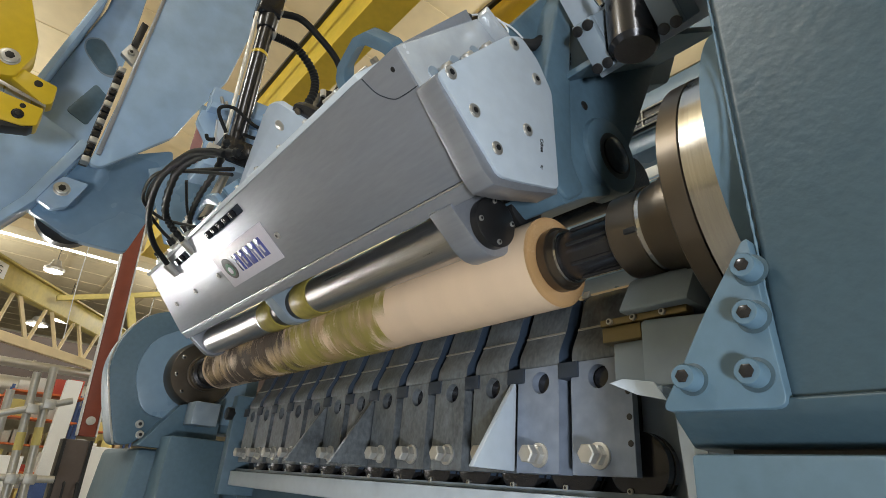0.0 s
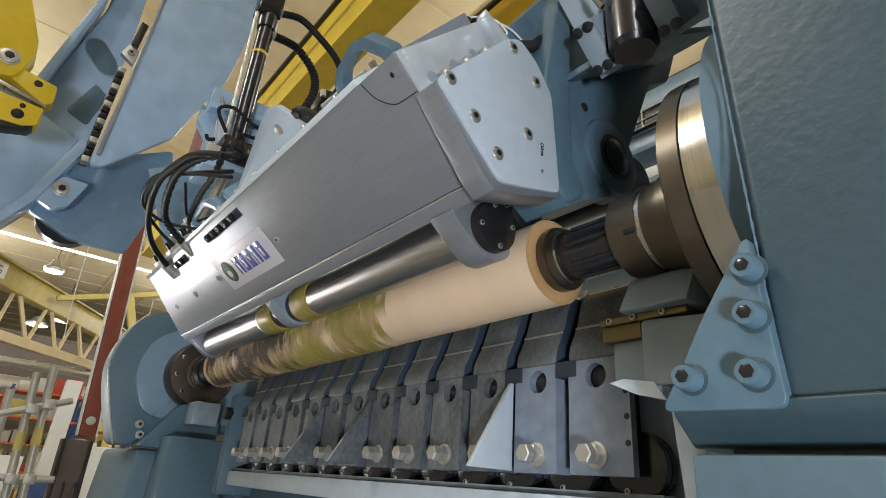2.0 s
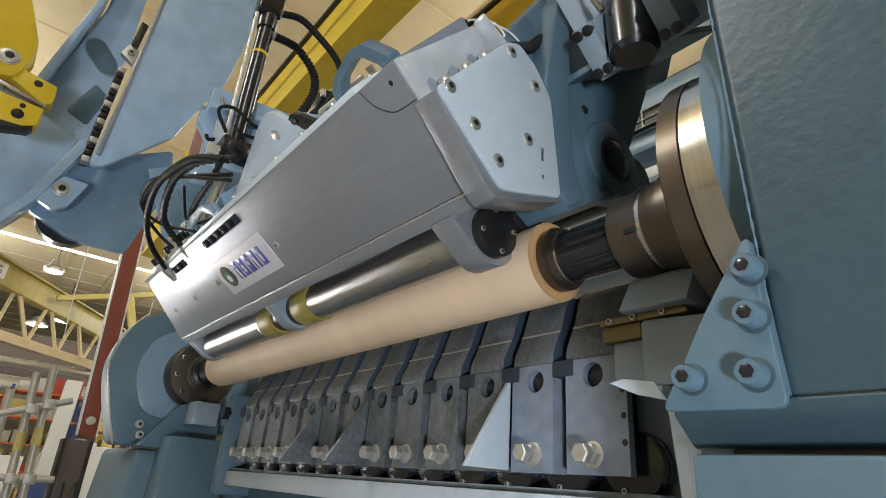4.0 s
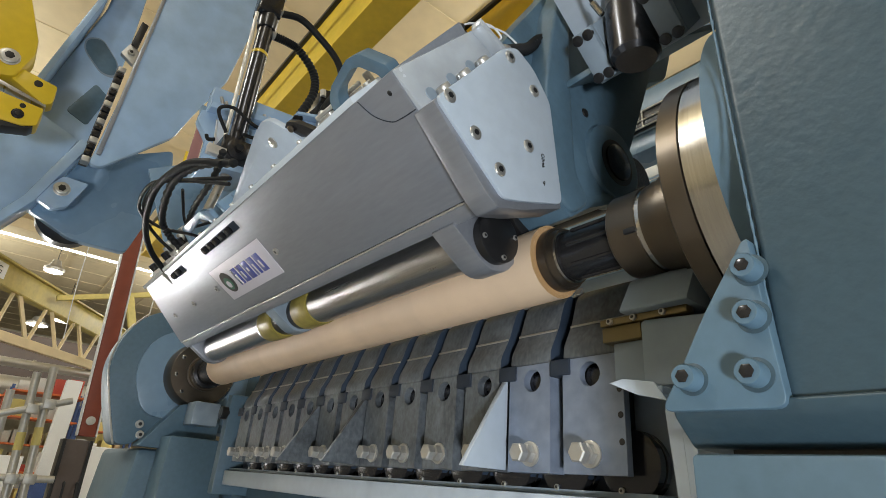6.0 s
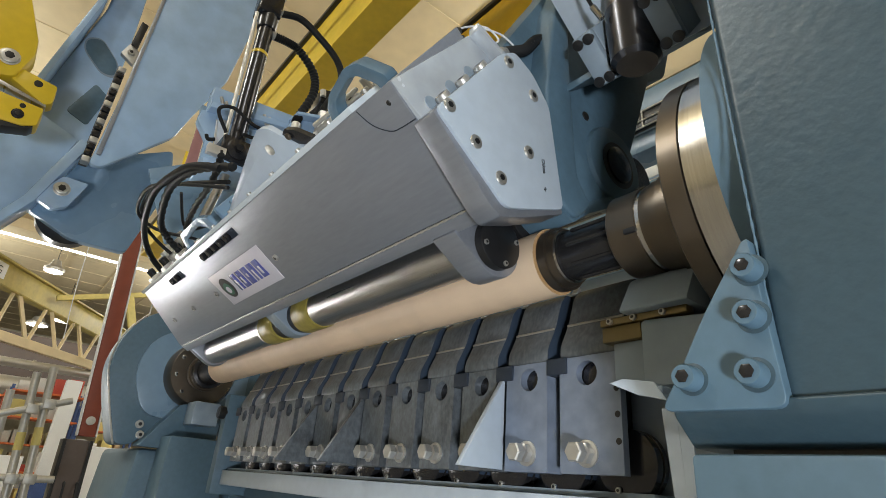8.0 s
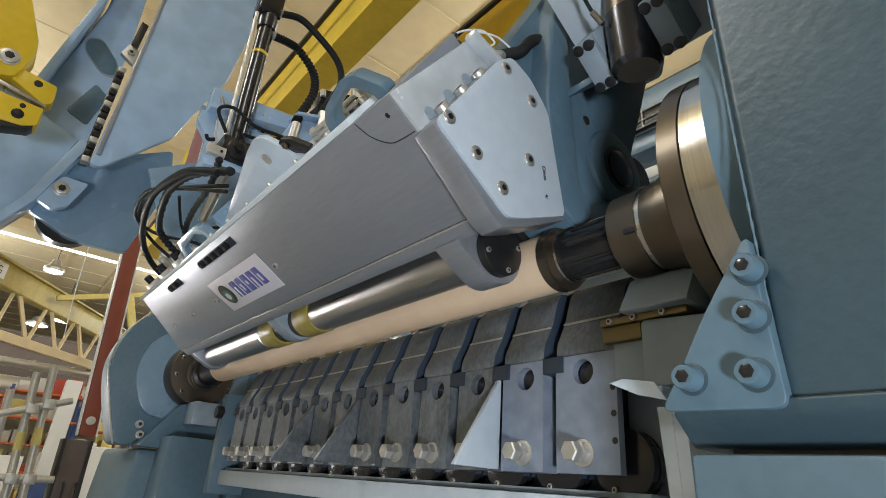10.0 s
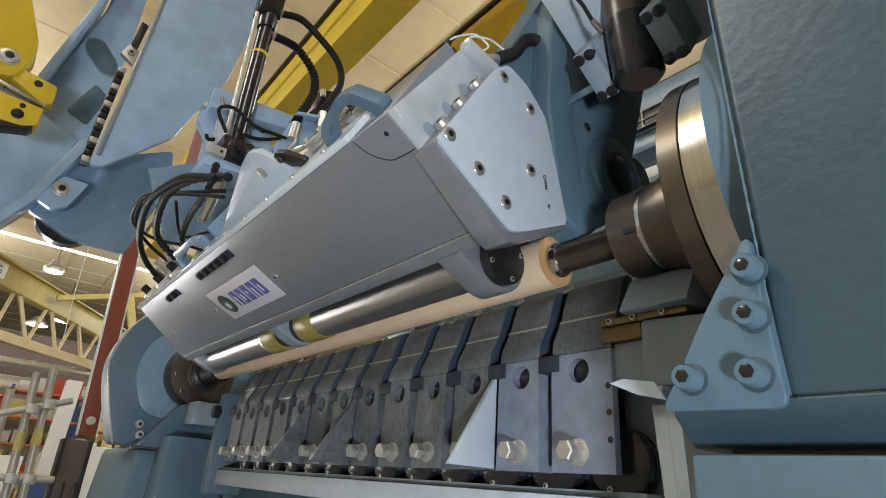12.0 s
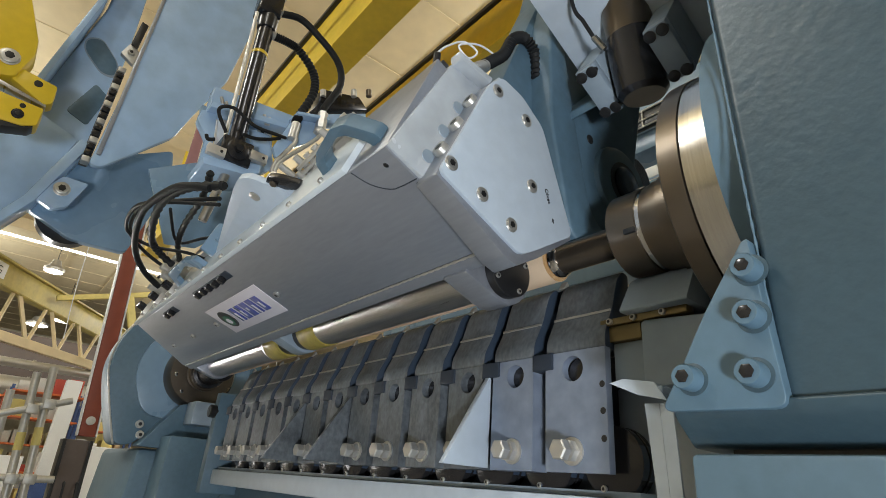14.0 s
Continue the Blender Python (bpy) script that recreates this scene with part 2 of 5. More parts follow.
far_crane = thing("travelling_crane", (-19, 0, -1.6), "pale yellow travelling crane bridge with lattice bracing in the hall", "crane")
A0, A1 = Vector((-16.2, -2.2, 4.0)), Vector((-24.4, 3.2, 4.0))
between("bridge", A0, A1, 0.35, 0.62, YELLOW_PALE, far_crane)
between("bridge_flange", A0 + Vector((0, 0, 0.33)), A1 + Vector((0, 0, 0.33)), 0.55, 0.05, YELLOW_PALE, far_crane)
B0, B1 = Vector((-16.6, -1.8, 2.45)), Vector((-22.4, 3.0, 2.55))
between("lower_chord", B0, B1, 0.2, 0.26, CREAM, far_crane)
for k in range(6):
    f, g = k / 6, (k + 1) / 6
    between("lattice_bar", B0.lerp(B1, f), A0.lerp(A1, (f + g) / 2), 0.08, 0.1, CREAM, far_crane)
    between("lattice_bar", B0.lerp(B1, g), A0.lerp(A1, (f + g) / 2), 0.08, 0.1, CREAM, far_crane)
between("end_leg", A1, (A1.x, A1.y, -1.6), 0.3, 0.3, YELLOW_PALE, far_crane)
between("end_leg", A0, (A0.x, A0.y, -1.6), 0.3, 0.3, YELLOW_PALE, far_crane)
way = (A1 - A0).normalized()
side = way.cross(Vector((0, 0, 1)))
plate_at = A0.lerp(A1, 0.105) - side * -0.25
face_m = Matrix.Translation(plate_at) @ Matrix((way, Vector((0, 0, 1)), side)).transposed().to_4x4()
sign = part("load_sign", box(-0.45, 0.45, -0.2, 0.2, -0.01, 0.0, 0.002), WHITE, None, "white load sign")
sign.parent = far_crane
sign.matrix_basis = Matrix.Translation(-far_crane.location) @ face_m
writing("0 KG", 0.3, face_m @ Matrix.Translation((-0.36, -0.11, 0.004)), BLACK, far_crane, "load_writing")

brace = thing("runway_brace", (-19.000, 1.222, 4.357), "yellow steel brace of the crane runway", "crane brace")
between("bar", (-19.000, 0.124, 4.004), (-19.000, 1.889, 4.558), 0.16, 0.16, YELLOW_PALE, brace)
between("post", (-19.000, 1.941, 4.611), (-19.000, 2.424, 3.280), 0.22, 0.22, YELLOW_PALE, brace)
between("bar", (-19.000, 1.889, 4.558), (-19.000, 2.910, 4.897), 0.16, 0.16, YELLOW_PALE, brace)
rope = thing("pull_rope", (-8.000, -0.117, 1.827), "thin pale rope that hangs from the ceiling", "rope")
part("strand", tube([(-8.000, -0.174, 8.0), (-8.000, -0.156, 2.651), (-8.000, -0.070, 1.069)], 0.006, 8), WHITE, rope)
strip = thing("strip_light", (-26.7, 0, 7.8), "long white strip light under the ceiling", "ceiling light")
part("tray", box(-26.9, -26.5, -10, 12, 7.86, 7.998, 0.01), WHITE, strip)
part("diffuser", box(-26.85, -26.55, -10, 12, 7.82, 7.858, 0.01), LAMP_GLOW, strip)
beam_r = tagged(part("roof_beam", box(-25.6, -24.6, -16, 22, 7.55, 7.99, 0.02), CREAM), "cream boxed roof beam across the ceiling", "roof beam", kind="structure")


def pendant_lamp(x, y, z, r):
    p = thing("pendant_lamp", (x, y, z), "round metal high-bay lamp hanging from the ceiling", "pendant lamp", "hanging hall lamps")
    part("shade", lathe([(0, r), (0.1, r), (0.2, r * 0.6), (0.42, r * 0.4)], (x, y, z), (x, y, z + 1), 24), ZINC, p)
    part("lens", lathe([(0, r * 0.9), (0.03, r * 0.9)], (x, y, z - 0.032), (x, y, z), 24), LAMP_GLOW, p)
    part("cord", rod((x, y, z + 0.4), (x, y, 8.0), 0.015, 8), BLACK, p)


pendant_lamp(-23.7, -0.08, 6.0, 0.34)
pendant_lamp(-32.7, 1.2, 6.0, 0.42)
pendant_lamp(-35.1, 0.32, 6.0, 0.55)

# made-up dark band: the gloom under the far roof is put into its colour
tagged(part("mezzanine", joined(box(-34, -33.6, -16, 22, 2.8, 5.2, 0.02), box(-40, -33, -16, 22, 2.6, 2.8, 0.02)), BROWN), "added dark band standing in for the dim roof zone of the far hall", "mezzanine", kind="structure")

# far end of the hall: ducts, racks, a pillar, cabinets
for y0, z, r in ((0, 1.55, 0.32), (0, 2.25, 0.14), (0, 0.95, 0.1)):
    d = thing("duct", (-21, y0, z), "grey sheet metal duct running across the hall", "duct")
    part("pipe", rod((-21, -9, z), (-21, 9, z), r, 20), ZINC, d)
    for y in (-1.5, 0.2, 1.9, 3.6):
        part("joint_ring", rod((-21, y, z), (-21, y + 0.08, z), r + 0.03, 20), ZINC, d)
    for y in (-7, -2, 3, 8):
        part("hanger_rod", rod((-21, y, z), (-21, y, 8.0), 0.02, 6), ZINC, d)
RACK_BLUE = material("rack_blue_paint", (0.03, 0.07, 0.22), 0.5)
ORANGE = material("rack_orange_paint", (0.55, 0.13, 0.03), 0.5)
GOODS = [material("cardboard", (0.42, 0.30, 0.18), 0.8, per_object=0.3), material("pale_goods", (0.6, 0.6, 0.56), 0.6, per_object=0.3), ZINC, material("red_goods", (0.42, 0.05, 0.03), 0.5), YELLOW_PALE]
rng = random.Random(5)
for j, (rx, ry) in enumerate(((-17.5, -0.95), (-15.5, 0.5), (-18.5, 2.3))):
    rack = thing("storage_rack", (rx, ry, -1.6), "steel storage rack with orange shelves full of boxes", "storage rack", "storage racks")
    for y in (ry - 0.7, ry + 0.7):
        for x in (rx - 0.4, rx + 0.4):
            part("upright", box(x - 0.03, x + 0.03, y - 0.03, y + 0.03, -1.6, 1.1, 0.003), RACK_BLUE if j else RED, rack)
    for z in (-1.2, -0.65, -0.1, 0.45, 1.0):
        part("shelf", box(rx - 0.45, rx + 0.45, ry - 0.7, ry + 0.7, z - 0.04, z, 0.003), ORANGE, rack)
        y = ry - 0.62
        while y < ry + 0.5:
            w, h = rng.uniform(0.12, 0.3), rng.uniform(0.12, 0.42)
            b = tagged(part("goods_box", box(rx - 0.35, rx + 0.35, y, y + w, z, z + h, 0.006), rng.choice(GOODS)), "small stored box standing on a rack shelf", "box", "goods on the racks")
            y += w + rng.uniform(0.03, 0.12)
pillar = tagged(part("pillar", box(-14.4, -14.1, 0.66, 0.96, -1.6, 1.25, 0.01), WHITE), "white painted steel hall pillar", "pillar", kind="structure")
for y, z, m, nm, lb, h in ((0.62, -1.6, RACK_BLUE, "blue_skip", "blue painted steel waste skip on the floor", 0.95), (1.35, -1.6, WHITE, "control_cabinet", "white electrical control cabinet with a door", 1.5), (-0.2, -1.6, WHITE, "control_cabinet", "white electrical control cabinet with a door", 1.25)):
    c = thing(nm, (-11, y, z), lb, nm.split("_")[1])
    part("body", box(-11.4, -11, y - 0.36, y + 0.36, z, z + h, 0.01), m, c)
    part("door", box(-11, -10.985, y - 0.32, y + 0.32, z + 0.05, z + h - 0.05, 0.004), m, c)
    part("handle", box(-10.985, -10.96, y + 0.24, y + 0.27, z + h * 0.5, z + h * 0.62, 0.003), BLACK, c)

scaff = thing("scaffold_tubes", (-4, -0.3, -1.6), "galvanised scaffold tubes with clamps and yellow tape", "scaffold")
TUBES = (((-4.0, -0.25, -1.6), (-4.0, -0.40, 0.17)), ((-4.0, -0.16, -1.6), (-4.0, -0.32, 0.22)), ((-4.1, -0.40, -1.6), (-4.1, -0.50, 0.05)))
for p, q in TUBES:
    part("tube", rod(p, q, 0.024, 16), ZINC, scaff)
    m = Vector(p).lerp(Vector(q), 0.73)
    part("tape", rod(m, m + (Vector(q) - Vector(p)) * 0.06, 0.0255, 16), YELLOW_PALE, scaff)
part("ledger", rod((-3.95, -0.62, -0.15), (-3.95, -0.16, 0.02), 0.022, 14), ZINC, scaff)
part("ledger", rod((-3.95, -0.62, -0.47), (-3.95, -0.12, -0.46), 0.022, 14), ZINC, scaff)
for y, z in ((-0.36, -0.06), (-0.28, -0.02), (-0.34, -0.47), (-0.25, -0.465)):
    part("clamp", box(-3.99, -3.92, y - 0.035, y + 0.035, z - 0.03, z + 0.03, 0.008), ZINC, scaff)

col = thing("red_column", (-4.5, 0.05, -1.6), "red-oxide painted steel column with a brown cover", "column")
lean = [(0.0, -0.17), (0.11, -0.17), (-0.05, 2.2), (-0.16, 2.2)]
part("post", prism(lean, "x", -4.6, -4.5, 0.006), RED, col)
part("white_edge", prism([(0.112, -0.17), (0.122, -0.17), (-0.038, 2.2), (-0.048, 2.2)], "x", -4.6, -4.49, 0.002), WHITE, col)
part("white_edge", prism([(-0.01, -0.17), (-0.002, -0.17), (-0.162, 2.2), (-0.17, 2.2)], "x", -4.6, -4.495, 0.002), WHITE, col)
part("cover", prism([(-0.07, -0.2), (0.085, -0.2), (0.13, -1.6), (-0.03, -1.6)], "x", -4.62, -4.46, 0.004), BROWN, col)
for s in (-1, 1):
    part("cover_edge", prism([(0.008 + s * 0.085 - 0.012, -0.2), (0.008 + s * 0.085 + 0.012, -0.2), (0.055 + s * 0.085 + 0.012, -1.6), (0.055 + s * 0.085 - 0.012, -1.6)], "x", -4.63, -4.45, 0.003), BLACK, col)
    y = 0.06 + s * 0.04
    part("grip", tube([(-4.46, y - 0.02, -0.5), (-4.43, y - 0.02, -0.49), (-4.43, y - 0.015, -0.61), (-4.46, y - 0.015, -0.62)], 0.008, 8), BLACK, col)
part("rivet", rod((-4.5, 0.05, -0.06), (-4.488, 0.05, -0.06), 0.032, 20), ZINC, col)

# ---- headstock at the near end ----
head = thing("headstock", (0.7, 0.2, -1.6), "heavy cast headstock housing in rough blue-grey paint", "machine housing")
part("housing", prism(rounded([(0.364, -0.268), (1.9, -0.268), (1.9, 1.7), (0.312, 1.7)], 0.012), "y", -0.2, 0.7, 0.006, 3), BLUE_CAST, head)
part("lower_step", prism(rounded([(-0.206, -0.262), (-0.203, -0.272), (-0.178, -0.292), (0.7, -0.292), (0.7, -0.262)], 0.004), "x", 0.284, 1.9, 0.006, 3), BLUE_CAST, head)
# black filler: shade of the gap above the plinth is put into its colour
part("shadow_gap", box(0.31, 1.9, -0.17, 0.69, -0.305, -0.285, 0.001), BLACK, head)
part("plinth", box(0.292, 1.9, -0.2, 0.7, -1.6, -0.2975, 0.004), BLUE, head)
part("weld_seam", tube([(0.3645, -0.2, -0.262), (0.3585, -0.201, -0.06), (0.352, -0.2, 0.2), (0.345, -0.201, 0.5), (0.335, -0.2, 0.9)], 0.0010, 8, 30, 0.0003), BLUE, head)
foot = part("mounting_foot", prism(rounded([(0.277, -0.268), (0.368, -0.270), (0.359, -0.145), (0.354, -0.146), (0.318, -0.199), (0.297, -0.236)], 0.010), "y", -0.210, -0.15, 0.006, 4), BLUE, head)
for x, z in ((0.305, -0.246), (0.351, -0.247), (0.355, -0.206), (0.358, -0.171)):
    screw = socket_screw((x, -0.2105, z), (0, -1, 0), 0.0094, head, BLUE, height=0.0145, washer=False)
    screw.children[0].data.materials[0] = STEEL_DARK
    # flat darker ring: the shade round the screw head is put into its colour
    part("spot_face", lathe([(0, 0.0122), (0.0006, 0.0122), (0.0008, 0.0116)], (x, -0.2098, z), (x, -1, z), 32), BLUE_CAST, screw)
flange = thing("spindle_flange", (0.3, 0, 0), "turned steel spindle flange ring on the headstock", "spindle flange")
part("front_ring", lathe([(0.262, 0.06), (0.262, 0.153), (0.2635, 0.155), (0.286, 0.155), (0.2862, 0.153)], (0, 0, 0), (1, 0, 0), 96), STEEL_BROWN, flange)
part("rim", lathe([(0.2864, 0.145), (0.2866, 0.1525), (0.288, 0.1545), (0.345, 0.1545), (0.346, 0.15)], (0, 0, 0), (1, 0, 0), 96), STEEL_BRIGHT, flange)
part("backing_plate", lathe([(0.33, 0.13), (0.33, 0.19), (0.36, 0.19)], (0, 0, 0), (1, 0, 0), 64), BLUE, flange)
sleeve = thing("spindle_sleeve", (0.2, 0, 0), "brown oiled steel sleeve round the spindle", "spindle sleeve")
part("sleeve_body", lathe([(0.128, 0.045), (0.128, 0.054), (0.131, 0.058), (0.172, 0.058)], (0, 0, 0), (1, 0, 0), 64), STEEL_BROWN, sleeve)
part("groove", lathe([(0.172, 0.05), (0.172, 0.0565), (0.179, 0.0565)], (0, 0, 0), (1, 0, 0), 64), STEEL_BRIGHT, sleeve)
part("rear_collar", lathe([(0.179, 0.05), (0.179, 0.058), (0.19, 0.0585), (0.191, 0.061), (0.205, 0.062), (0.206, 0.066), (0.263, 0.068)], (0, 0, 0), (1, 0, 0), 64), STEEL_BROWN, sleeve)
for a in (200, 290, 20, 110):
    c, s = math.cos(radians(a)), math.sin(radians(a))
    part("key_slot", box(0.155, 0.172, 0.0565 * c - 0.004, 0.0565 * c + 0.004, 0.0565 * s - 0.004, 0.0565 * s + 0.004, 0.002), BLACK, sleeve)
outer = thing("outer_spindle", (0.0, 0, 0), "dark oiled outer spindle with a brown steel clamping ring", "spindle")
part("tube", lathe([(0.028, 0.028), (0.028, 0.037), (0.03, 0.038), (0.3, 0.038)], (0, 0, 0), (1, 0, 0), 48), STEEL_DARK, outer)
part("clamping_ring", lathe([(0.001, 0.03), (0.001, 0.048), (0.0025, 0.0495), (0.017, 0.0495), (0.0175, 0.0455), (0.028, 0.044)], (0, 0, 0), (1, 0, 0), 48), STEEL_BROWN, outer)
part("bright_edge", lathe([(0.028, 0.036), (0.028, 0.0415), (0.031, 0.0405)], (0, 0, 0), (1, 0, 0), 48), STEEL_BRIGHT, outer)
for k in range(8):
    a = k * math.pi / 4
    part("spline", rod((0.05, 0.0375 * math.cos(a), 0.0375 * math.sin(a)), (0.29, 0.0375 * math.cos(a), 0.0375 * math.sin(a)), 0.0035, 8), STEEL_DARK, outer)
inner = thing("inner_spindle", (0.0, 0, 0), "slim polished inner spindle that holds the log end", "spindle")
part("shaft", lathe([(0.016, 0.0222), (0.2, 0.0222), (0.3, 0.0222)], (0, 0, 0), (1, 0, 0), 40), STEEL_BROWN, inner)
part("bright_collar", lathe([(0.003, 0.025), (0.004, 0.027), (0.010, 0.027), (0.016, 0.0235)], (0, 0, 0), (1, 0, 0), 40), STEEL_BRIGHT, inner)

# slide guides beside the headstock
guide = thing("slide_guide", (0.17, 0.05, -1.6), "blue painted slide guide block with a brass wear strip", "slide guide")
part("block", prism(rounded([(0.142, -0.205), (0.142, -0.125), (0.147, -0.122), (0.26, -0.13), (0.26, -0.205)], 0.004), "y", -0.01, 0.12, 0.003), GREY_BLUE, guide)
part("upper_block", prism(rounded([(-0.03, -0.113), (0.0, -0.064), (0.06, -0.03), (0.14, -0.03), (0.14, -0.113)], 0.006), "x", 0.125, 0.215, 0.003), GREY_BLUE, guide)
part("rear_block", box(0.216, 0.27, 0.02, 0.16, -0.13, -0.045, 0.004), BLUE, guide)
part("wear_strip", box(0.084, 0.205, -0.012, 0.006, -0.122, -0.113, 0.001), OLIVE, guide)
part("steel_strip", box(0.084, 0.141, -0.008, 0.02, -0.143, -0.123, 0.001), OLIVE, guide)
part("lower_plate", box(0.095, 0.142, 0.0, 0.03, -0.2, -0.1435, 0.002), GREY_BLUE, guide)
for x in (0.1, 0.135, 0.175):
    socket_screw((x, -0.012, -0.1175), (0, -1, 0), 0.0042, guide, ZINC, washer=False)
part("stand", box(0.12, 0.29, 0.19, 0.45, -1.6, -0.206, 0.004), GREY_BLUE, guide)
part("arm_beam", box(0.15, 0.26, 0.1, 0.3, -0.205, -0.14, 0.004), GREY_BLUE, guide)
sheet = thing("chip_guard_sheet", (0.2, -0.12, -0.3), "bent bright sheet metal chip guard", "sheet guard")
part("upper_leaf", prism([(0.170, -0.222), (0.187, -0.219), (0.221, -0.225), (0.232, -0.243), (0.202, -0.236)], "y", -0.122, -0.1195, 0.0004, 1), PLATE, sheet)
part("stay", box(0.205, 0.228, -0.1195, 0.0, -0.236, -0.228, 0.002), GREY_BLUE, sheet)

# ---- tailstock at the far end ----
tail = thing("tailstock", (-2.0, 0.1, -1.6), "blue painted tailstock with a rounded cast housing", "machine housing")
TAIL = [(-0.165, -0.272), (-0.222, -0.275), (-0.278, -0.117), (-0.308, 0.0), (-0.288, 0.11), (-0.225, 0.20), (-0.06, 0.26), (0.25, 0.25), (0.25, -0.2), (-0.10, -0.2)]
part("housing", prism(rounded([(y + 0.006, z) for y, z in TAIL], 0.05, 8), "x", -2.02, -1.84, 0.02, 3), BLUE, tail)
part("rim_plate", prism(rounded(TAIL, 0.05, 8), "x", -1.84, -1.80, 0.005), BLUE, tail)
part("edge_weld", tube([(-1.799, y, z) for y, z in TAIL[1:6]], 0.003, 8, 10, 0.0006), ZINC, tail)
part("face_pad", prism(rounded([(-0.16, -0.17), (-0.225, -0.02), (-0.19, 0.11), (-0.05, 0.19), (0.2, 0.18), (0.2, -0.17)], 0.06, 6), "x", -1.80, -1.79, 0.003), BLUE_LIGHT, tail)
part("foot_bracket", prism(rounded([(-0.16, -0.275), (-0.05, -0.12), (0.1, -0.1), (0.1, -0.275)], 0.01), "x", -1.82, -1.72, 0.006), BLUE, tail)
part("base", prism([(-0.23, -1.6), (-0.15, -0.28), (0.4, -0.28), (0.4, -1.6)], "x", -2.4, -1.75, 0.02), BLUE, tail)
part("base_cover", prism([(-0.09, -1.6), (-0.09, -0.235), (0.12, -0.235), (0.12, -1.6)], "x", -1.75, -1.60, 0.008), BLUE, tail)
part("clamp_block", box(-1.72, -1.62, -0.03, 0.06, -0.19, -0.11, 0.004), GREY_BLUE, tail)
for y, z in ((-0.145, -0.235), (-0.155, -0.2)):
    socket_screw((-1.8, y, z), (1, 0, 0), 0.012, tail, ZINC)
far_flange = thing("far_spindle_flange", (-1.75, 0, 0), "round brown steel flange of the far spindle", "spindle flange")
part("disc", lathe([(-0.0, 0.1), (0.0, 0.125), (0.06, 0.125), (0.08, 0.115), (0.085, 0.06)], (-1.8, 0, 0), (0, 0, 0), 56), STEEL_BROWN, far_flange)
for a in (150, 190, 230):
    socket_screw((-1.722, 0.095 * math.cos(radians(a)), 0.095 * math.sin(radians(a))), (1, 0, 0), 0.008, far_flange, STEEL_BRIGHT, washer=False, height=0.004)
far_spindle = thing("far_spindle", (-1.6, 0, 0), "dark steel far spindle pressed against the log", "spindle")
part("shaft", lathe([(0, 0.06), (0.1, 0.06), (0.105, 0.05), (0.235, 0.045), (0.238, 0.03)], (-1.74, 0, 0), (0, 0, 0), 36), STEEL_DARK, far_spindle)
part("collar", lathe([(0, 0.066), (0.03, 0.068), (0.034, 0.064)], (-1.7, 0, 0), (0, 0, 0), 36), STEEL_BROWN, far_spindle)

# ---- the log ----
log = thing("log", (0, 0, 0), "pale birch log turning in the lathe, peeled thinner and thinner", "log")
STAVES, R_START, R_END = 60, 0.072, 0.031
staves, barks = [], []


def log_radius(t):
    return math.sqrt(R_START ** 2 - (R_START ** 2 - R_END ** 2) * t / 14)


def stave_mesh(k):
    """A long wedge of the log's skin; its end is set back a little so that neighbours never share a plane."""
    bm = bmesh.new()
    half = math.pi / STAVES * 1.04
    back = ((k * 5) % 7) * 0.0003
    rows = []
    for x in (-1.5 + back, -back):
        row = [bm.verts.new((x, R_START * math.cos(half * f), R_START * math.sin(half * f))) for f in (-1, -0.5, 0, 0.5, 1)]
        row += [bm.verts.new((x, 0.034 * math.cos(half), s * 0.034 * math.sin(half))) for s in (1, -1)]
        rows.append(row)
    a, b = rows
    for i in range(7):
        j = (i + 1) % 7
        bm.faces.new((a[i], a[j], b[j], b[i]))
    bm.faces.new(a)
    bm.faces.new(b[::-1])
    return bm


for k in range(STAVES):
    s = part("wood_strip", stave_mesh(k), WOOD, log)
    s.data.materials.append(ENDGRAIN)
    for p in s.data.polygons:
        p.material_index = int(abs(p.normal.x) > 0.9)
    staves.append(s)
part("log_core", lathe([(-1.495, 0.028), (-0.004, 0.028)], (0, 0, 0), (1, 0, 0), 40), WOOD, log)


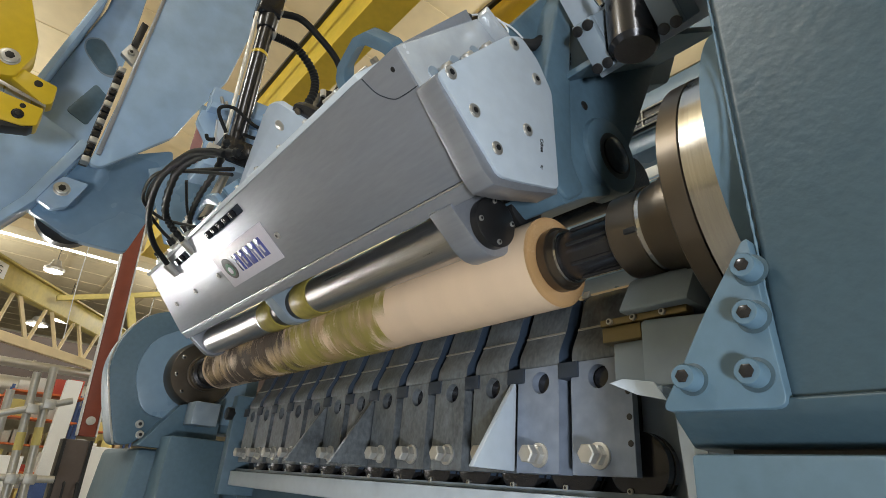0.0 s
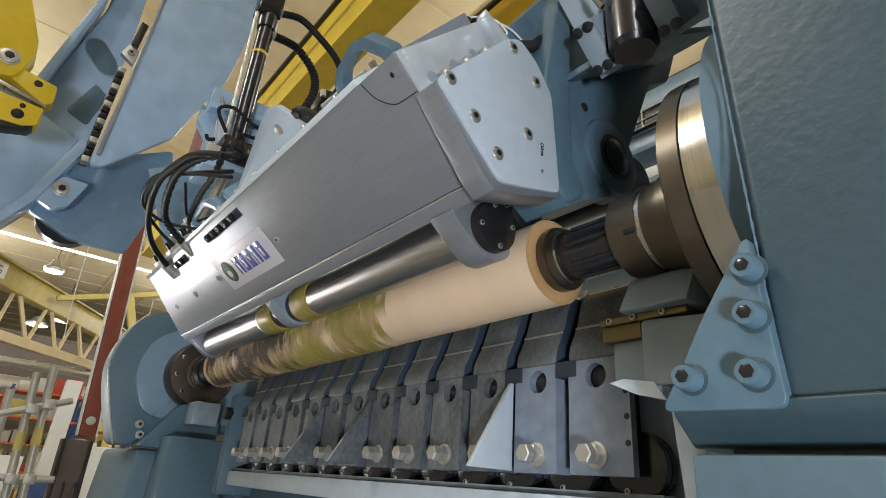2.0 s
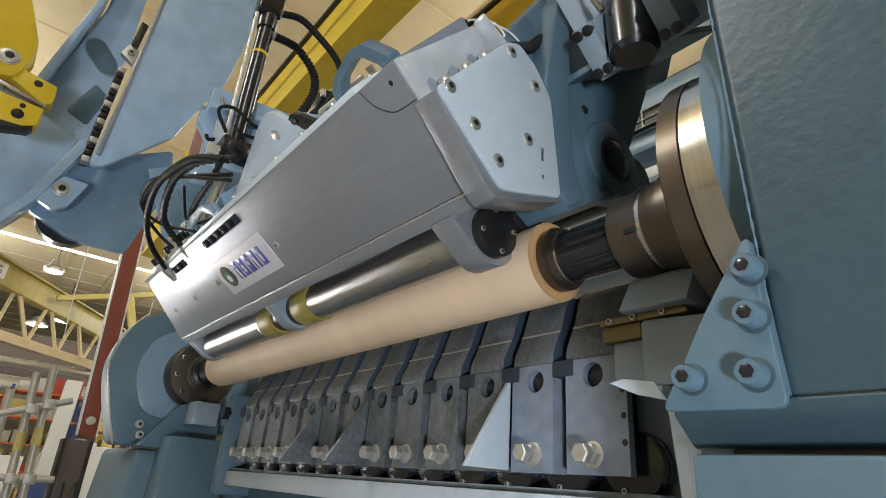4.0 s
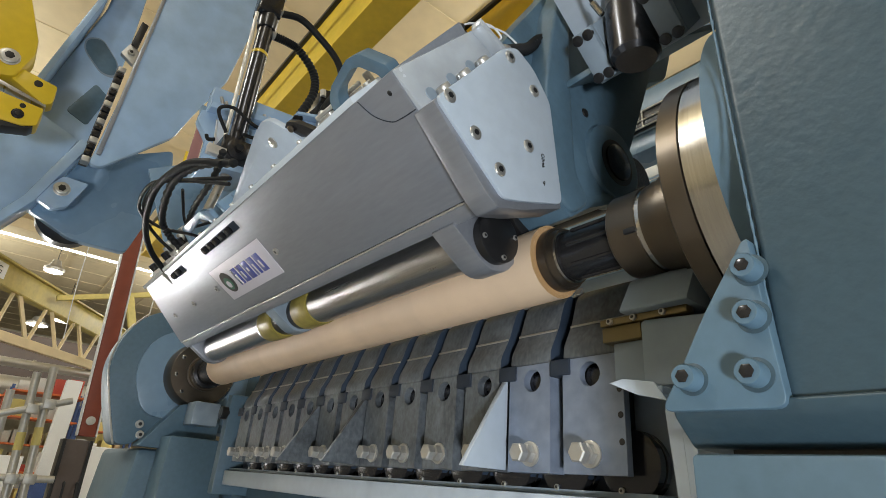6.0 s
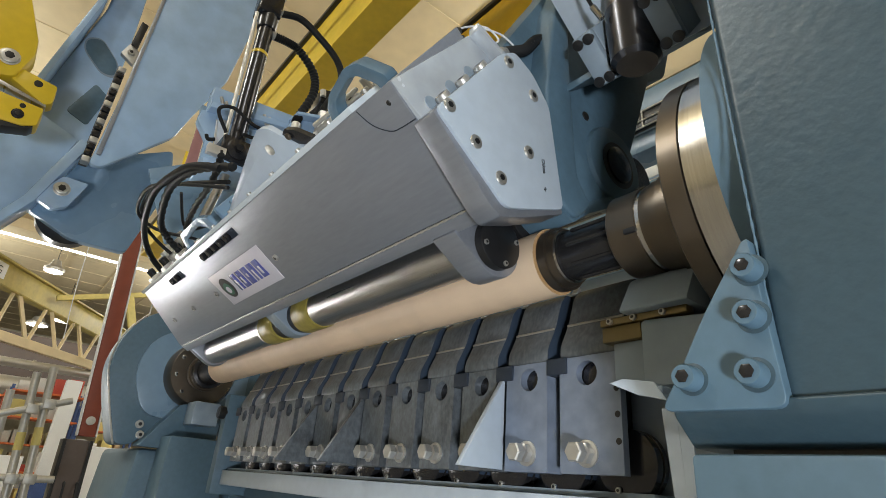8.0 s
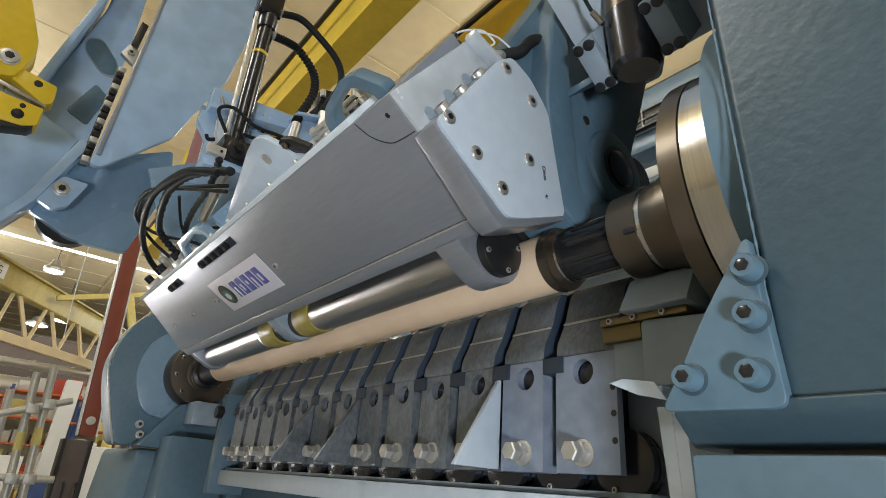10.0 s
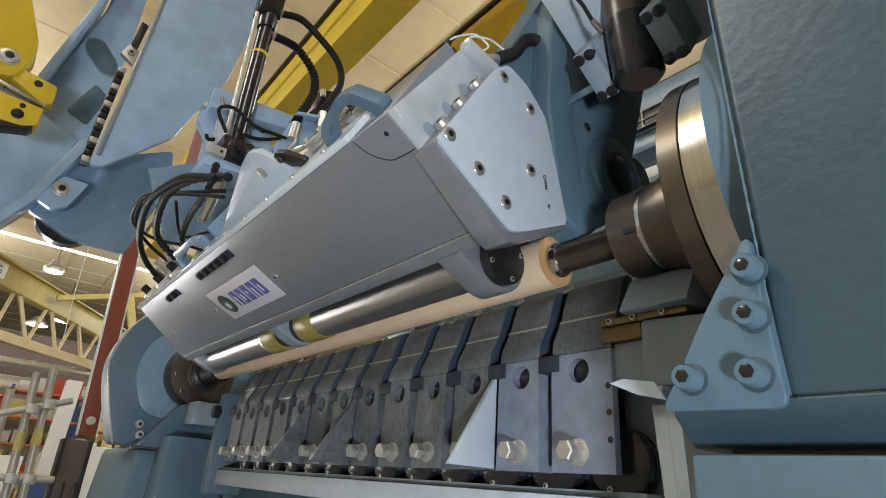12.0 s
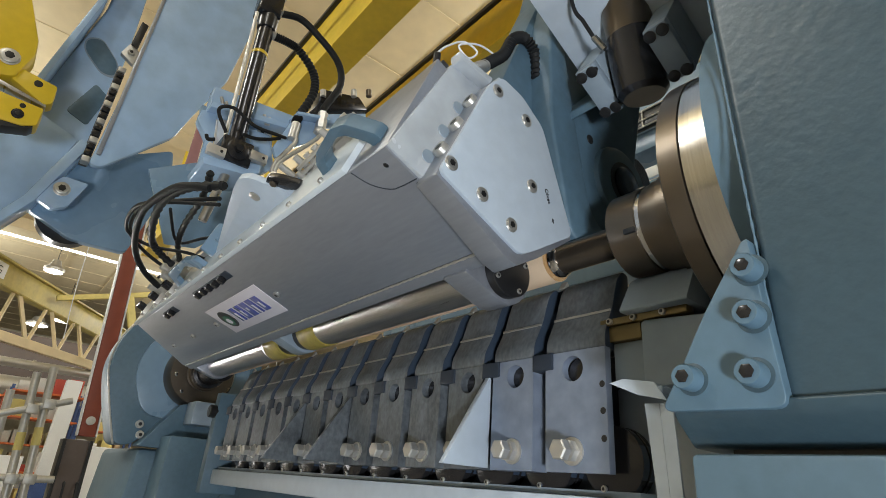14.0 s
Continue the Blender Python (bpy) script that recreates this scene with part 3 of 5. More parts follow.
def bark_mesh(x0, x1, spread, seed, density):
    """A ragged, curved flake of bark and cambium that lies on the log about the +y side."""
    bm = bmesh.new()
    nx, na = max(6, int((x1 - x0) / 0.011)), max(5, int(spread / 5))
    vs = [[None] * (na + 1) for _ in range(nx + 1)]
    for i in range(nx + 1):
        for j in range(na + 1):
            a = radians(-spread / 2 + spread * j / na)
            x = x0 + (x1 - x0) * i / nx
            lift = 0.0012 + 0.0016 * (0.5 + noise.noise(Vector((x * 40, a * 5, seed * 3.1))))
            vs[i][j] = (x, (R_START + lift) * math.cos(a), (R_START + lift) * math.sin(a))
    grid, keep = {}, set()
    for i in range(nx):
        for j in range(na):
            x, a = x0 + (x1 - x0) * i / nx, -spread / 2 + spread * j / na
            edge = min(i, nx - 1 - i, 3) * 0.1 + min(j, na - 1 - j, 2) * 0.10 - 0.36
            if j == na // 2 or 1.5 * noise.noise(Vector((x * 46 + a * 0.03, a * 0.016, seed * 0.37))) + 0.4 * noise.noise(Vector((x * 150, a * 0.09, seed))) + edge + density > 0:
                keep.add((i, j))
    held, todo = set(), [(i, na // 2) for i in range(nx)]
    while todo:
        c = todo.pop()
        if c in keep and c not in held:
            held.add(c)
            todo += [(c[0] + 1, c[1]), (c[0] - 1, c[1]), (c[0], c[1] + 1), (c[0], c[1] - 1)]
    for i, j in sorted(held):
        bm.faces.new([grid.setdefault(c, bm.verts.new(vs[c[0]][c[1]])) for c in ((i, j), (i + 1, j), (i + 1, j + 1), (i, j + 1))])
    loose = [v for v in bm.verts if not v.link_faces]
    bmesh.ops.delete(bm, geom=loose, context="VERTS")
    r = bmesh.ops.extrude_face_region(bm, geom=bm.faces[:])
    for v in [g for g in r["geom"] if isinstance(g, bmesh.types.BMVert)]:
        f = (R_START - 0.004) / math.hypot(v.co.y, v.co.z)
        v.co.y, v.co.z = v.co.y * f, v.co.z * f
    return bm


rng = random.Random(11)
BARKS = [BARK, material("wet_cambium", (0.42, 0.29, 0.14), 0.6, grain=40, stain=14, spread=0.35), material("green_moss_bark", (0.30, 0.25, 0.06), 0.8, grain=45, bump=0.4, spread=0.35)]
FLAKES = []


def bark_zone(x0, x1, step, angles, gone, kinds, dens):
    """Flakes of bark over a zone of the log: lengths of step, each at several angles."""
    n = int(round((x1 - x0) / step))
    for i in range(n):
        for j, a in enumerate(angles):
            x = x0 + step * i + rng.uniform(-0.035, 0.035)
            FLAKES.append((max(x, -1.495), min(x + step * rng.uniform(0.9, 1.35), -0.004), 36, a + 6 * math.sin(i * 1.7), dens + rng.uniform(-0.14, 0.10), gone * rng.uniform(0.8, 1.05), kinds[(i + j) % len(kinds)]))


# the side that faces the camera at the start: dark rings over the far half, moss towards the middle
bark_zone(-1.47, -0.82, 0.13, (170, 195, 220, 245), 3.5, (0, 0, 1, 0), 0.26)
bark_zone(-0.86, -0.42, 0.11, (185, 210, 235), 3.3, (2, 1, 2), 0.28)
# a quarter turn on: a mossy belt and the ragged lower flank of the near end
bark_zone(-1.22, -0.92, 0.10, (265, 290, 315), 2.7, (0, 0, 1), 0.14)
bark_zone(-0.95, -0.48, 0.117, (255, 280, 305, 330), 2.7, (2, 2, 1), 0.26)
bark_zone(-0.48, -0.08, 0.10, (322, 345), 2.6, (2, 0), 0.12)
# half a turn on: dark bark over the near half, patches farther off
bark_zone(-1.47, -1.15, 0.106, (0, 30, 60), 1.9, (0, 1, 0), 0.02)
bark_zone(-1.10, -0.84, 0.13, (10, 35), 2.6, (0, 0, 1), 0.14)
bark_zone(-0.60, -0.42, 0.09, (2, 26, 50, 72), 2.4, (0, 0, 1, 0), 0.16)
bark_zone(-0.42, -0.02, 0.10, (2, 26, 50, 72), 4.2, (0, 0, 1, 0), 0.14)
for k, (x0, x1, spread, a, dens, gone, m) in enumerate(FLAKES):
    barks.append((part("bark_flake", bark_mesh(x0, x1, spread, k + 1, dens), BARKS[m], log), a, gone))

# ---- knife carriage ----
KNIFE_Y, KNIFE_TRAVEL = -0.02, 0.056
carriage = thing("knife_carriage", (0, 0, -0.34), "blue-grey knife carriage with a row of bolted steel clamping fingers", "knife carriage")
fy = KNIFE_Y
PITCH = 0.1055


def holed_plate(x0, x1, z0, z1, y, depth, hx, hz, hr):
    """An upright plate with a round hole through it."""
    bm = bmesh.new()
    n = 32
    rings = {}
    for tag, yy in (("f", y), ("b", y + depth)):
        inner_ring, outer_ring = [], []
        for k in range(n):
            a = 6.283185 * (k + 0.5) / n
            c, s = math.cos(a), math.sin(a)
            inner_ring.append(bm.verts.new((hx + hr * c, yy, hz + hr * s)))
            f = min(((x1 - hx) if c > 0 else (hx - x0)) / abs(c), ((z1 - hz) if s > 0 else (hz - z0)) / abs(s))
            outer_ring.append([hx + f * c, yy, hz + f * s])
        for corner in ((x0, z0), (x1, z0), (x0, z1), (x1, z1)):
            q = min(outer_ring, key=lambda o: (o[0] - corner[0]) ** 2 + (o[2] - corner[1]) ** 2)
            q[0], q[2] = corner
        rings[tag] = (inner_ring, [bm.verts.new(o) for o in outer_ring])
    (fi, fo), (bi, bo) = rings["f"], rings["b"]
    for k in range(n):
        j = (k + 1) % n
        bm.faces.new((fi[k], fo[k], fo[j], fi[j]))
        bm.faces.new((bi[j], bo[j], bo[k], bi[k]))
        bm.faces.new((fi[j], bi[j], bi[k], fi[k]))
        bm.faces.new((fo[k], bo[k], bo[j], fo[j]))
    return bm


for i in range(13):
    cx = 0.043 - PITCH * i
    x0, x1 = cx - 0.047, cx + (0.052 if i == 0 else 0.035)
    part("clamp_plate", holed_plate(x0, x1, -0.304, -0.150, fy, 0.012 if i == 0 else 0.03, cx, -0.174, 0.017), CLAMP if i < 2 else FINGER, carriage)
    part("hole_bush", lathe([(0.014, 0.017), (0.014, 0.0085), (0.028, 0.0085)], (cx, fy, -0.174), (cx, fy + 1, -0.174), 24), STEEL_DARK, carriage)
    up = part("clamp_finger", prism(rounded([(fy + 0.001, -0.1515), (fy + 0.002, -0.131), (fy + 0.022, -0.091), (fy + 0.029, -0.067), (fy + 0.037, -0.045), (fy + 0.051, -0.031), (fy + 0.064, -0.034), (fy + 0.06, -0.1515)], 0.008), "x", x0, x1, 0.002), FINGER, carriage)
    # only +x faces darken, as if shaded by the next finger
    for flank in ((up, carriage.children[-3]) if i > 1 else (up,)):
        flank.data.materials.append(SIDE_SHADE)
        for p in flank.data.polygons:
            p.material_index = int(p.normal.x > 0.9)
    mz, my = -0.098, fy + 0.0185
    part("seam", prism([(my - 0.0022, mz), (my - 0.0008, mz + 0.0035), (my + 0.004, mz + 0.0035), (my + 0.004, mz)], "x", x0 + 0.001, x1 - 0.001, 0.0004, 1), ZINC, carriage)
    hex_bolt((cx - 0.002, fy, -0.279), (0, -1, 0), 0.0135, carriage)
    part("spring_disc", lathe([(0, 0.036), (0.004, 0.044), (0.016, 0.044), (0.017, 0.041), (0.02, 0.041), (0.021, 0.044), (0.03, 0.044)], (cx + 0.032, fy + 0.031, -0.288), (cx + 0.032, 1, -0.288), 40), STEEL_DARK, carriage)
    socket_screw((cx + 0.022, fy + 0.032, -0.320), (0, -1, 0), 0.004, carriage, ZINC, washer=False)
    # dark block stands in for the shaded notch between two fingers
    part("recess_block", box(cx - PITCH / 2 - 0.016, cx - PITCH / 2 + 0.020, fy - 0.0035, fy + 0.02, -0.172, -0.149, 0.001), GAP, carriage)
for i in range(13):
    tx = 0.043 - PITCH * i - PITCH / 2
    part("tip_wedge", prism([(fy + 0.044, -0.036), (fy + 0.052, -0.022), (fy + 0.06, -0.036)], "x", tx - 0.006, tx + 0.006, 0.001, 1), ZINC, carriage)
for z in (-0.198, -0.231, -0.264):
    part("pin_hole", rod((0.089, fy - 0.0008, z), (0.089, fy + 0.01, z), 0.0050, 16), BLACK, carriage)
for k in (1.5, 5.5, 7.5):
    gx = 0.043 - PITCH * k - 0.004
    part("gusset", prism([(fy + 0.001, -0.165), (fy - 0.085, -0.302), (fy + 0.001, -0.302)], "x", gx - 0.005, gx + 0.005, 0.001), PLATE if k < 2 else FINGER, carriage)
# holder coloured dark so that the finger gaps look shaded
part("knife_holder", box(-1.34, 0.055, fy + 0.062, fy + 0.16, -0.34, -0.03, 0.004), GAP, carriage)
part("lower_rail", box(-1.36, 0.125, fy + 0.015, fy + 0.2, -0.372, -0.330, 0.003), PLATE, carriage)
part("rail_seat", box(-1.36, 0.115, fy + 0.03, fy + 0.2, -0.3295, -0.322, 0.001), GREY_BLUE, carriage)
part("bed", box(-1.5, 0.2, fy + 0.1, fy + 0.5, -0.9, -0.374, 0.01), BLUE, carriage)
part("end_cheek", box(-1.40, -1.36, fy - 0.01, fy + 0.2, -0.40, -0.10, 0.004), BLUE, carriage)
part("side_plate", box(0.06, 0.2, fy + 0.075, fy + 0.2, -0.6, -0.19, 0.003), PLATE, carriage)
part("guard_leaf", prism([(0.203, -0.243), (0.219, -0.243), (0.228, -0.45), (0.219, -0.45)], "y", -0.112, -0.1095, 0.0004, 1), PLATE, carriage, "bright bent guard sheet")
part("guard_leaf", prism([(0.2195, -0.243), (0.233, -0.247), (0.24, -0.45), (0.2285, -0.45)], "y", -0.113, -0.1105, 0.0004, 1), PLATE, carriage, "bright bent guard sheet")
part("guard_stay", box(0.205, 0.22, -0.111, 0.1, -0.46, -0.44, 0.002), GREY_BLUE, carriage)
socket_screw((-1.38, fy - 0.01, -0.16), (0, -1, 0), 0.02, carriage, BLACK, washer=False)
for k in range(4):
    part("cable", tube([(-1.2 + 0.3 * k, fy + 0.09, -0.41 - 0.02 * k), (-0.8 + 0.3 * k, fy + 0.07, -0.44), (-0.4 + 0.2 * k, fy + 0.09, -0.42)], 0.007, 8), RUBBER, carriage)
bottom = thing("machine_bed", (-0.7, 0.2, -1.6), "dark blue painted steel machine bed", "machine bed")
part("bed_box", box(-1.6, 0.28, 0.2, 0.7, -1.6, -0.92, 0.01), BLUE, bottom)

# ---- roller carriage ----
PIVOT = Vector((0.0, 0.337, 0.270))
rollers = thing("roller_carriage", PIVOT, "grey steel beam with polished backup rollers that press on the log", "roller carriage")
LO, UP = Vector((-0.080, 0.172)), Vector((-0.259, 0.316))
U = (UP - LO).normalized()
IN = Vector((U.y, -U.x))
W = (UP - LO).length


def bp(x, a, d):
    """A point of the beam: x along it, a up its face, d into it."""
    p = LO + U * a + IN * d
    return Vector((x, p.x, p.y))


def face_plate(outline, d0, d1, bevel=0.001):
    return prism(outline, lambda o, c: bp(o[0], o[1], c), d0, d1, bevel, 2)


def cross_plate(outline, x0, x1, bevel=0.002):
    return prism(outline, lambda o, c: bp(c, o[0], o[1]), x0, x1, bevel, 2)


OUT = -Vector((0, IN.x, IN.y))
UPW = Vector((0, U.x, U.y))
part("beam", face_plate([(-1.91, 0), (-0.122, 0), (-0.113, 0.168), (-0.106, 0.250), (-1.73, 0.25)], 0, 0.24, 0.003), BEAM, rollers)
part("lower_lip", face_plate([(-1.91, -0.034), (-0.129, -0.036), (-0.123, -0.004), (-1.91, -0.004)], 0.003, 0.02, 0.002), BEAM, rollers)
part("weld_seam", tube([bp(-1.9 + 0.11 * k, -0.003, 0.0005) for k in range(17)], 0.0024, 8, 10, 0.0008), ZINC, rollers)
part("pocket_seam", tube([bp(-0.112, 0.178, 0.0), bp(-0.15, 0.18, 0.0), bp(-0.175, 0.186, 0.0), bp(-0.20, 0.212, 0.0), bp(-0.21, 0.247, 0.0)], 0.0012, 6), GAP, rollers)
part("seam_line", tube([bp(-0.1275, 0.004, 0.0), bp(-0.123, 0.09, 0.0), bp(-0.118, 0.172, 0.0)], 0.0014, 6), GAP, rollers)
part("dark_hole", rod(bp(-0.137, 0.224, 0.01), bp(-0.137, 0.224, -0.001), 0.0055, 16), BLACK, rollers)
for x in (-0.785, -1.236, -1.476, -1.708):
    socket_screw(bp(x, 0.105, 0), OUT, 0.009, rollers, ZINC, washer=False, height=0.006)
for x0, n in ((-1.10, 5), (-1.42, 2)):
    part("slot", face_plate([(x0 - 0.02, 0.207), (x0 + n * 0.05, 0.207), (x0 + n * 0.05, 0.232), (x0 - 0.02, 0.232)], -0.002, 0.004), GAP, rollers)
    for k in range(n):
        part("slot_bolt", lathe([(0, 0.012), (0.012, 0.012), (0.014, 0.009)], bp(x0 + 0.012 + 0.048 * k, 0.219, -0.002), bp(x0 + 0.012 + 0.048 * k, 0.219, -1), 6), STEEL_DARK, rollers)
LABEL_GREY = material("pale_lilac_label", (0.60, 0.58, 0.64), 0.45, spread=0.03)
LABEL_BLUE = material("blue_label_print", (0.06, 0.08, 0.36), 0.3, spread=0.03, coat=1.0)
plate = part("maker_plate", face_plate([(-1.20, 0.047), (-0.83, 0.047), (-0.82, 0.16), (-1.20, 0.16)], -0.002, 0.002, 0.0006), LABEL_GREY, rollers, "pale maker's plate with a dark disc and blue bars")
part("mark_disc", rod(bp(-1.135, 0.103, -0.0022), bp(-1.135, 0.103, -0.0034), 0.036, 32, 0.0003), BLACK, plate)
part("mark_ring", lathe([(0, 0.022), (0.0012, 0.022)], bp(-1.135, 0.099, -0.0036), bp(-1.135, 0.099, -1), 28), material("mark_green", (0.05, 0.16, 0.10), 0.5), plate)
part("mark_core", lathe([(0, 0.012), (0.001, 0.012)], bp(-1.135, 0.097, -0.005), bp(-1.135, 0.097, -1), 24), LABEL_GREY, plate)
for k in range(5):
    x = -1.075 + 0.042 * k
    part("print_bar", face_plate([(x, 0.075), (x + 0.033, 0.075), (x + 0.033, 0.132), (x, 0.132)], -0.0034, -0.0022, 0.0002), LABEL_BLUE, plate)
    part("print_cut", face_plate([(x + 0.012, 0.075 + 0.012 * (k % 3)), (x + 0.021, 0.075 + 0.012 * (k % 3)), (x + 0.021, 0.112), (x + 0.012, 0.112)], -0.0044, -0.0036, 0.0001), LABEL_GREY, plate)

# top of the beam: transparent strip, screws, handles, clevis, channel with cap screws
GLASSY = material("clear_plastic_strip", (0.62, 0.68, 0.72), 0.15, grain=10, bump=0.01, spread=0.05)
part("cover_strip", cross_plate([(0.25, 0.0), (0.262, 0.0), (0.262, 0.12), (0.25, 0.12)], -1.75, -0.22, 0.001), GLASSY, rollers)
for k in range(11):
    x = -0.3 - 0.13 * k
    socket_screw(bp(x, 0.262, 0.012), UPW, 0.006, rollers, ZINC, washer=False)
part("carry_handle", face_plate(rounded([(-0.322, 0.25), (-0.305, 0.285), (-0.278, 0.301), (-0.205, 0.316), (-0.172, 0.308), (-0.138, 0.264), (-0.138, 0.25), (-0.164, 0.25), (-0.166, 0.262), (-0.19, 0.292), (-0.21, 0.299), (-0.268, 0.287), (-0.284, 0.275), (-0.295, 0.25)], 0.005), 0.035, 0.065, 0.001), BLUE, rollers, "blue bent steel carrying handle")
part("small_handle", face_plate(rounded([(-1.24, 0.255), (-1.20, 0.255), (-1.18, 0.285), (-1.06, 0.297), (-1.02, 0.275), (-1.02, 0.255), (-0.98, 0.255), (-0.98, 0.295), (-1.03, 0.312), (-1.19, 0.312)], 0.006), 0.03, 0.045), BLUE_LIGHT, rollers)
part("clevis", face_plate(rounded([(-1.01, 0.25), (-0.80, 0.304), (-0.62, 0.350), (-0.57, 0.358), (-0.54, 0.345), (-0.48, 0.25)], 0.008), 0.07, 0.085, 0.001), PLATE, rollers)
part("clevis_rib", cross_plate([(0.25, 0.085), (0.29, 0.085), (0.25, 0.19)], -0.93, -0.915), BLUE_LIGHT, rollers)
part("clevis_rib", cross_plate([(0.25, 0.085), (0.31, 0.085), (0.25, 0.19)], -0.6, -0.585), BLUE_LIGHT, rollers)
part("clevis_side", cross_plate([(0.25, 0.07), (0.30, 0.07), (0.30, 0.16), (0.25, 0.19)], -1.0, -0.985), BLUE_LIGHT, rollers)
part("clevis_button", lathe([(0, 0.013), (0.002, 0.013), (0.003, 0.011)], bp(-0.585, 0.308, 0.069), bp(-0.585, 0.308, -1), 28), ZINC, rollers)
part("rod_eye", face_plate(rounded([(-0.525, 0.312), (-0.503, 0.320), (-0.478, 0.305), (-0.445, 0.266), (-0.465, 0.258), (-0.515, 0.286)], 0.006), 0.075, 0.088), STEEL_DARK, rollers)
part("eye_pin", rod(bp(-0.503, 0.302, 0.074), bp(-0.503, 0.302, 0.068), 0.008, 18), STEEL_BROWN, rollers)
for k in range(2):
    part("push_rod", rod(bp(-0.46, 0.272 + 0.012 * k, 0.11), bp(-0.335, 0.272 + 0.012 * k, 0.16), 0.005, 12), ZINC, rollers)
part("clevis_pin", rod(bp(-0.61, 0.295, 0.086), bp(-0.61, 0.295, 0.16), 0.016, 24), STEEL, rollers)
part("channel_floor", cross_plate([(0.150, -0.002), (0.163, -0.002), (0.148, 0.272), (0.135, 0.272)], -0.105, -0.062, 0.002), PLATE, rollers)
part("channel_wall", cross_plate([(0.163, 0.004), (0.2495, 0.004), (0.224, 0.252), (0.15, 0.268)], -0.125, -0.103, 0.003), SILVER, rollers, "white painted end wall of the beam")
part("channel_end", cross_plate([(0.15, 0.262), (0.222, 0.247), (0.232, 0.260), (0.15, 0.276)], -0.104, -0.076, 0.003), SILVER, rollers)
for k in range(3):
    d = 0.056 + 0.068 * k
    socket_screw(bp(-0.084, 0.159 - 0.055 * d, d), UPW, 0.0135, rollers, ZINC, height=0.026, washer=False)
    # grey-blue disc on the wall imitates the screw's dark reflection
    part("screw_recess", rod(bp(-0.1035, 0.185 - 0.055 * d, d - 0.012), bp(-0.1015, 0.185 - 0.055 * d, d - 0.012), 0.012, 20), GREY_BLUE, rollers)
# dark strip fills the gap under the ledge; its shade is in the colour
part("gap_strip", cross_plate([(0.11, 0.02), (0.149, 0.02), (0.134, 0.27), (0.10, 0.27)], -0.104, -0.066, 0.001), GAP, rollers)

# end block, arm and pin
END = [(-0.223, 0.272), (-0.066, 0.450), (-0.028, 0.472), (0.018, 0.443), (0.060, 0.385), (0.075, 0.17), (-0.03, 0.138), (-0.088, 0.126), (-0.112, 0.143)]
part("end_block", prism(rounded(END, 0.004), "x", -0.112, -0.0605, 0.0015), BEAM, rollers)
face = part("end_plate", prism(rounded([(-0.221, 0.276), (-0.066, 0.449), (-0.028, 0.471), (0.018, 0.442), (0.058, 0.385), (0.070, 0.175), (-0.036, 0.150), (-0.080, 0.142)], 0.014), "x", -0.061, -0.053, 0.0015), PLATE, rollers, "pale grey bolted end plate")
for y, z in ((-0.195, 0.288), (-0.141, 0.241), (-0.088, 0.192), (-0.013, 0.264), (0.013, 0.392), (-0.048, 0.439)):
    socket_screw((-0.054, y, z), (1, 0, 0), 0.0105, rollers, ZINC, washer=True, height=0.004)
ink = Matrix(((0, 0, 1, 0), (1, 0, 0, 0), (0, 1, 0, 0), (0, 0, 0, 1)))
writing("Oikea", 0.012, Matrix.Translation((-0.0525, 0.020, 0.262)) @ Matrix.Rotation(radians(-88), 4, "X") @ ink, BLACK, rollers, "ink_writing")
writing("R", 0.011, Matrix.Translation((-0.0525, 0.018, 0.20)) @ Matrix.Rotation(radians(-30), 4, "X") @ ink, BLACK, rollers, "ink_writing")
# rollers and bearings
RC = (0.05, 0.16)
CAP = (0.040, 0.144)


def roller(x0, x1, r, centre):
    d = x0 - x1
    rl = part("roller", lathe([(0, r * 0.8), (0.006, r), (d - 0.006, r), (d, r * 0.8)], (x0, *centre), (x1, *centre), 56), STEEL, rollers, "polished steel roller")
    return rl


roller(-0.24, -0.93, 0.055, RC)
roller(-1.29, -1.86, 0.055, RC)
for x in (-0.925, -1.18):
    part("bearing_shell", lathe([(0, 0.057), (0.004, 0.059), (0.10, 0.059), (0.104, 0.057)], (x, *RC), (x - 1, *RC), 40), BRASS, rollers)
part("bearing_seal", lathe([(0, 0.052), (0.15, 0.052)], (-1.03, *RC), (-2, *RC), 32), BLACK, rollers)
AC, DC = -0.109, 0.072


def hook(r, top, AC=AC, DC=DC):
    """A U-shaped bracket's outline round the roller's axis, hanging from the beam."""
    arc = [(AC - r * math.sin(radians(k)), DC - r * math.cos(radians(k))) for k in range(0, 181, 15)]
    return [(top, DC - r)] + arc + [(top, DC + r)]


part("bearing_bracket", cross_plate(hook(0.061, -0.03), -1.125, -1.065, 0.003), GREY_BLUE, rollers)
part("end_bracket", cross_plate(hook(0.063, -0.028, -0.119, 0.060), -0.275, -0.207, 0.004), BEAM, rollers)
part("end_cap", lathe([(0, 0.048), (0.003, 0.052), (0.021, 0.052), (0.023, 0.049)], (-0.207, *CAP), (1, *CAP), 48), BLACK, rollers)
for a in (10, 100, 190, 280):
    socket_screw((-0.184, CAP[0] + 0.042 * math.cos(radians(a)), CAP[1] + 0.042 * math.sin(radians(a))), (1, 0, 0), 0.0055, rollers, ZINC, washer=False, height=0.003)
roller(-0.26, -1.8, 0.05, (0.17, 0.235))
part("end_cap", lathe([(0, 0.045), (0.004, 0.049), (0.02, 0.049), (0.022, 0.046)], (-0.245, 0.17, 0.235), (1, 0.17, 0.235), 48), BLACK, rollers)
part("far_end_bracket", cross_plate(hook(0.064, -0.028), -1.90, -1.865, 0.004), BEAM, rollers)
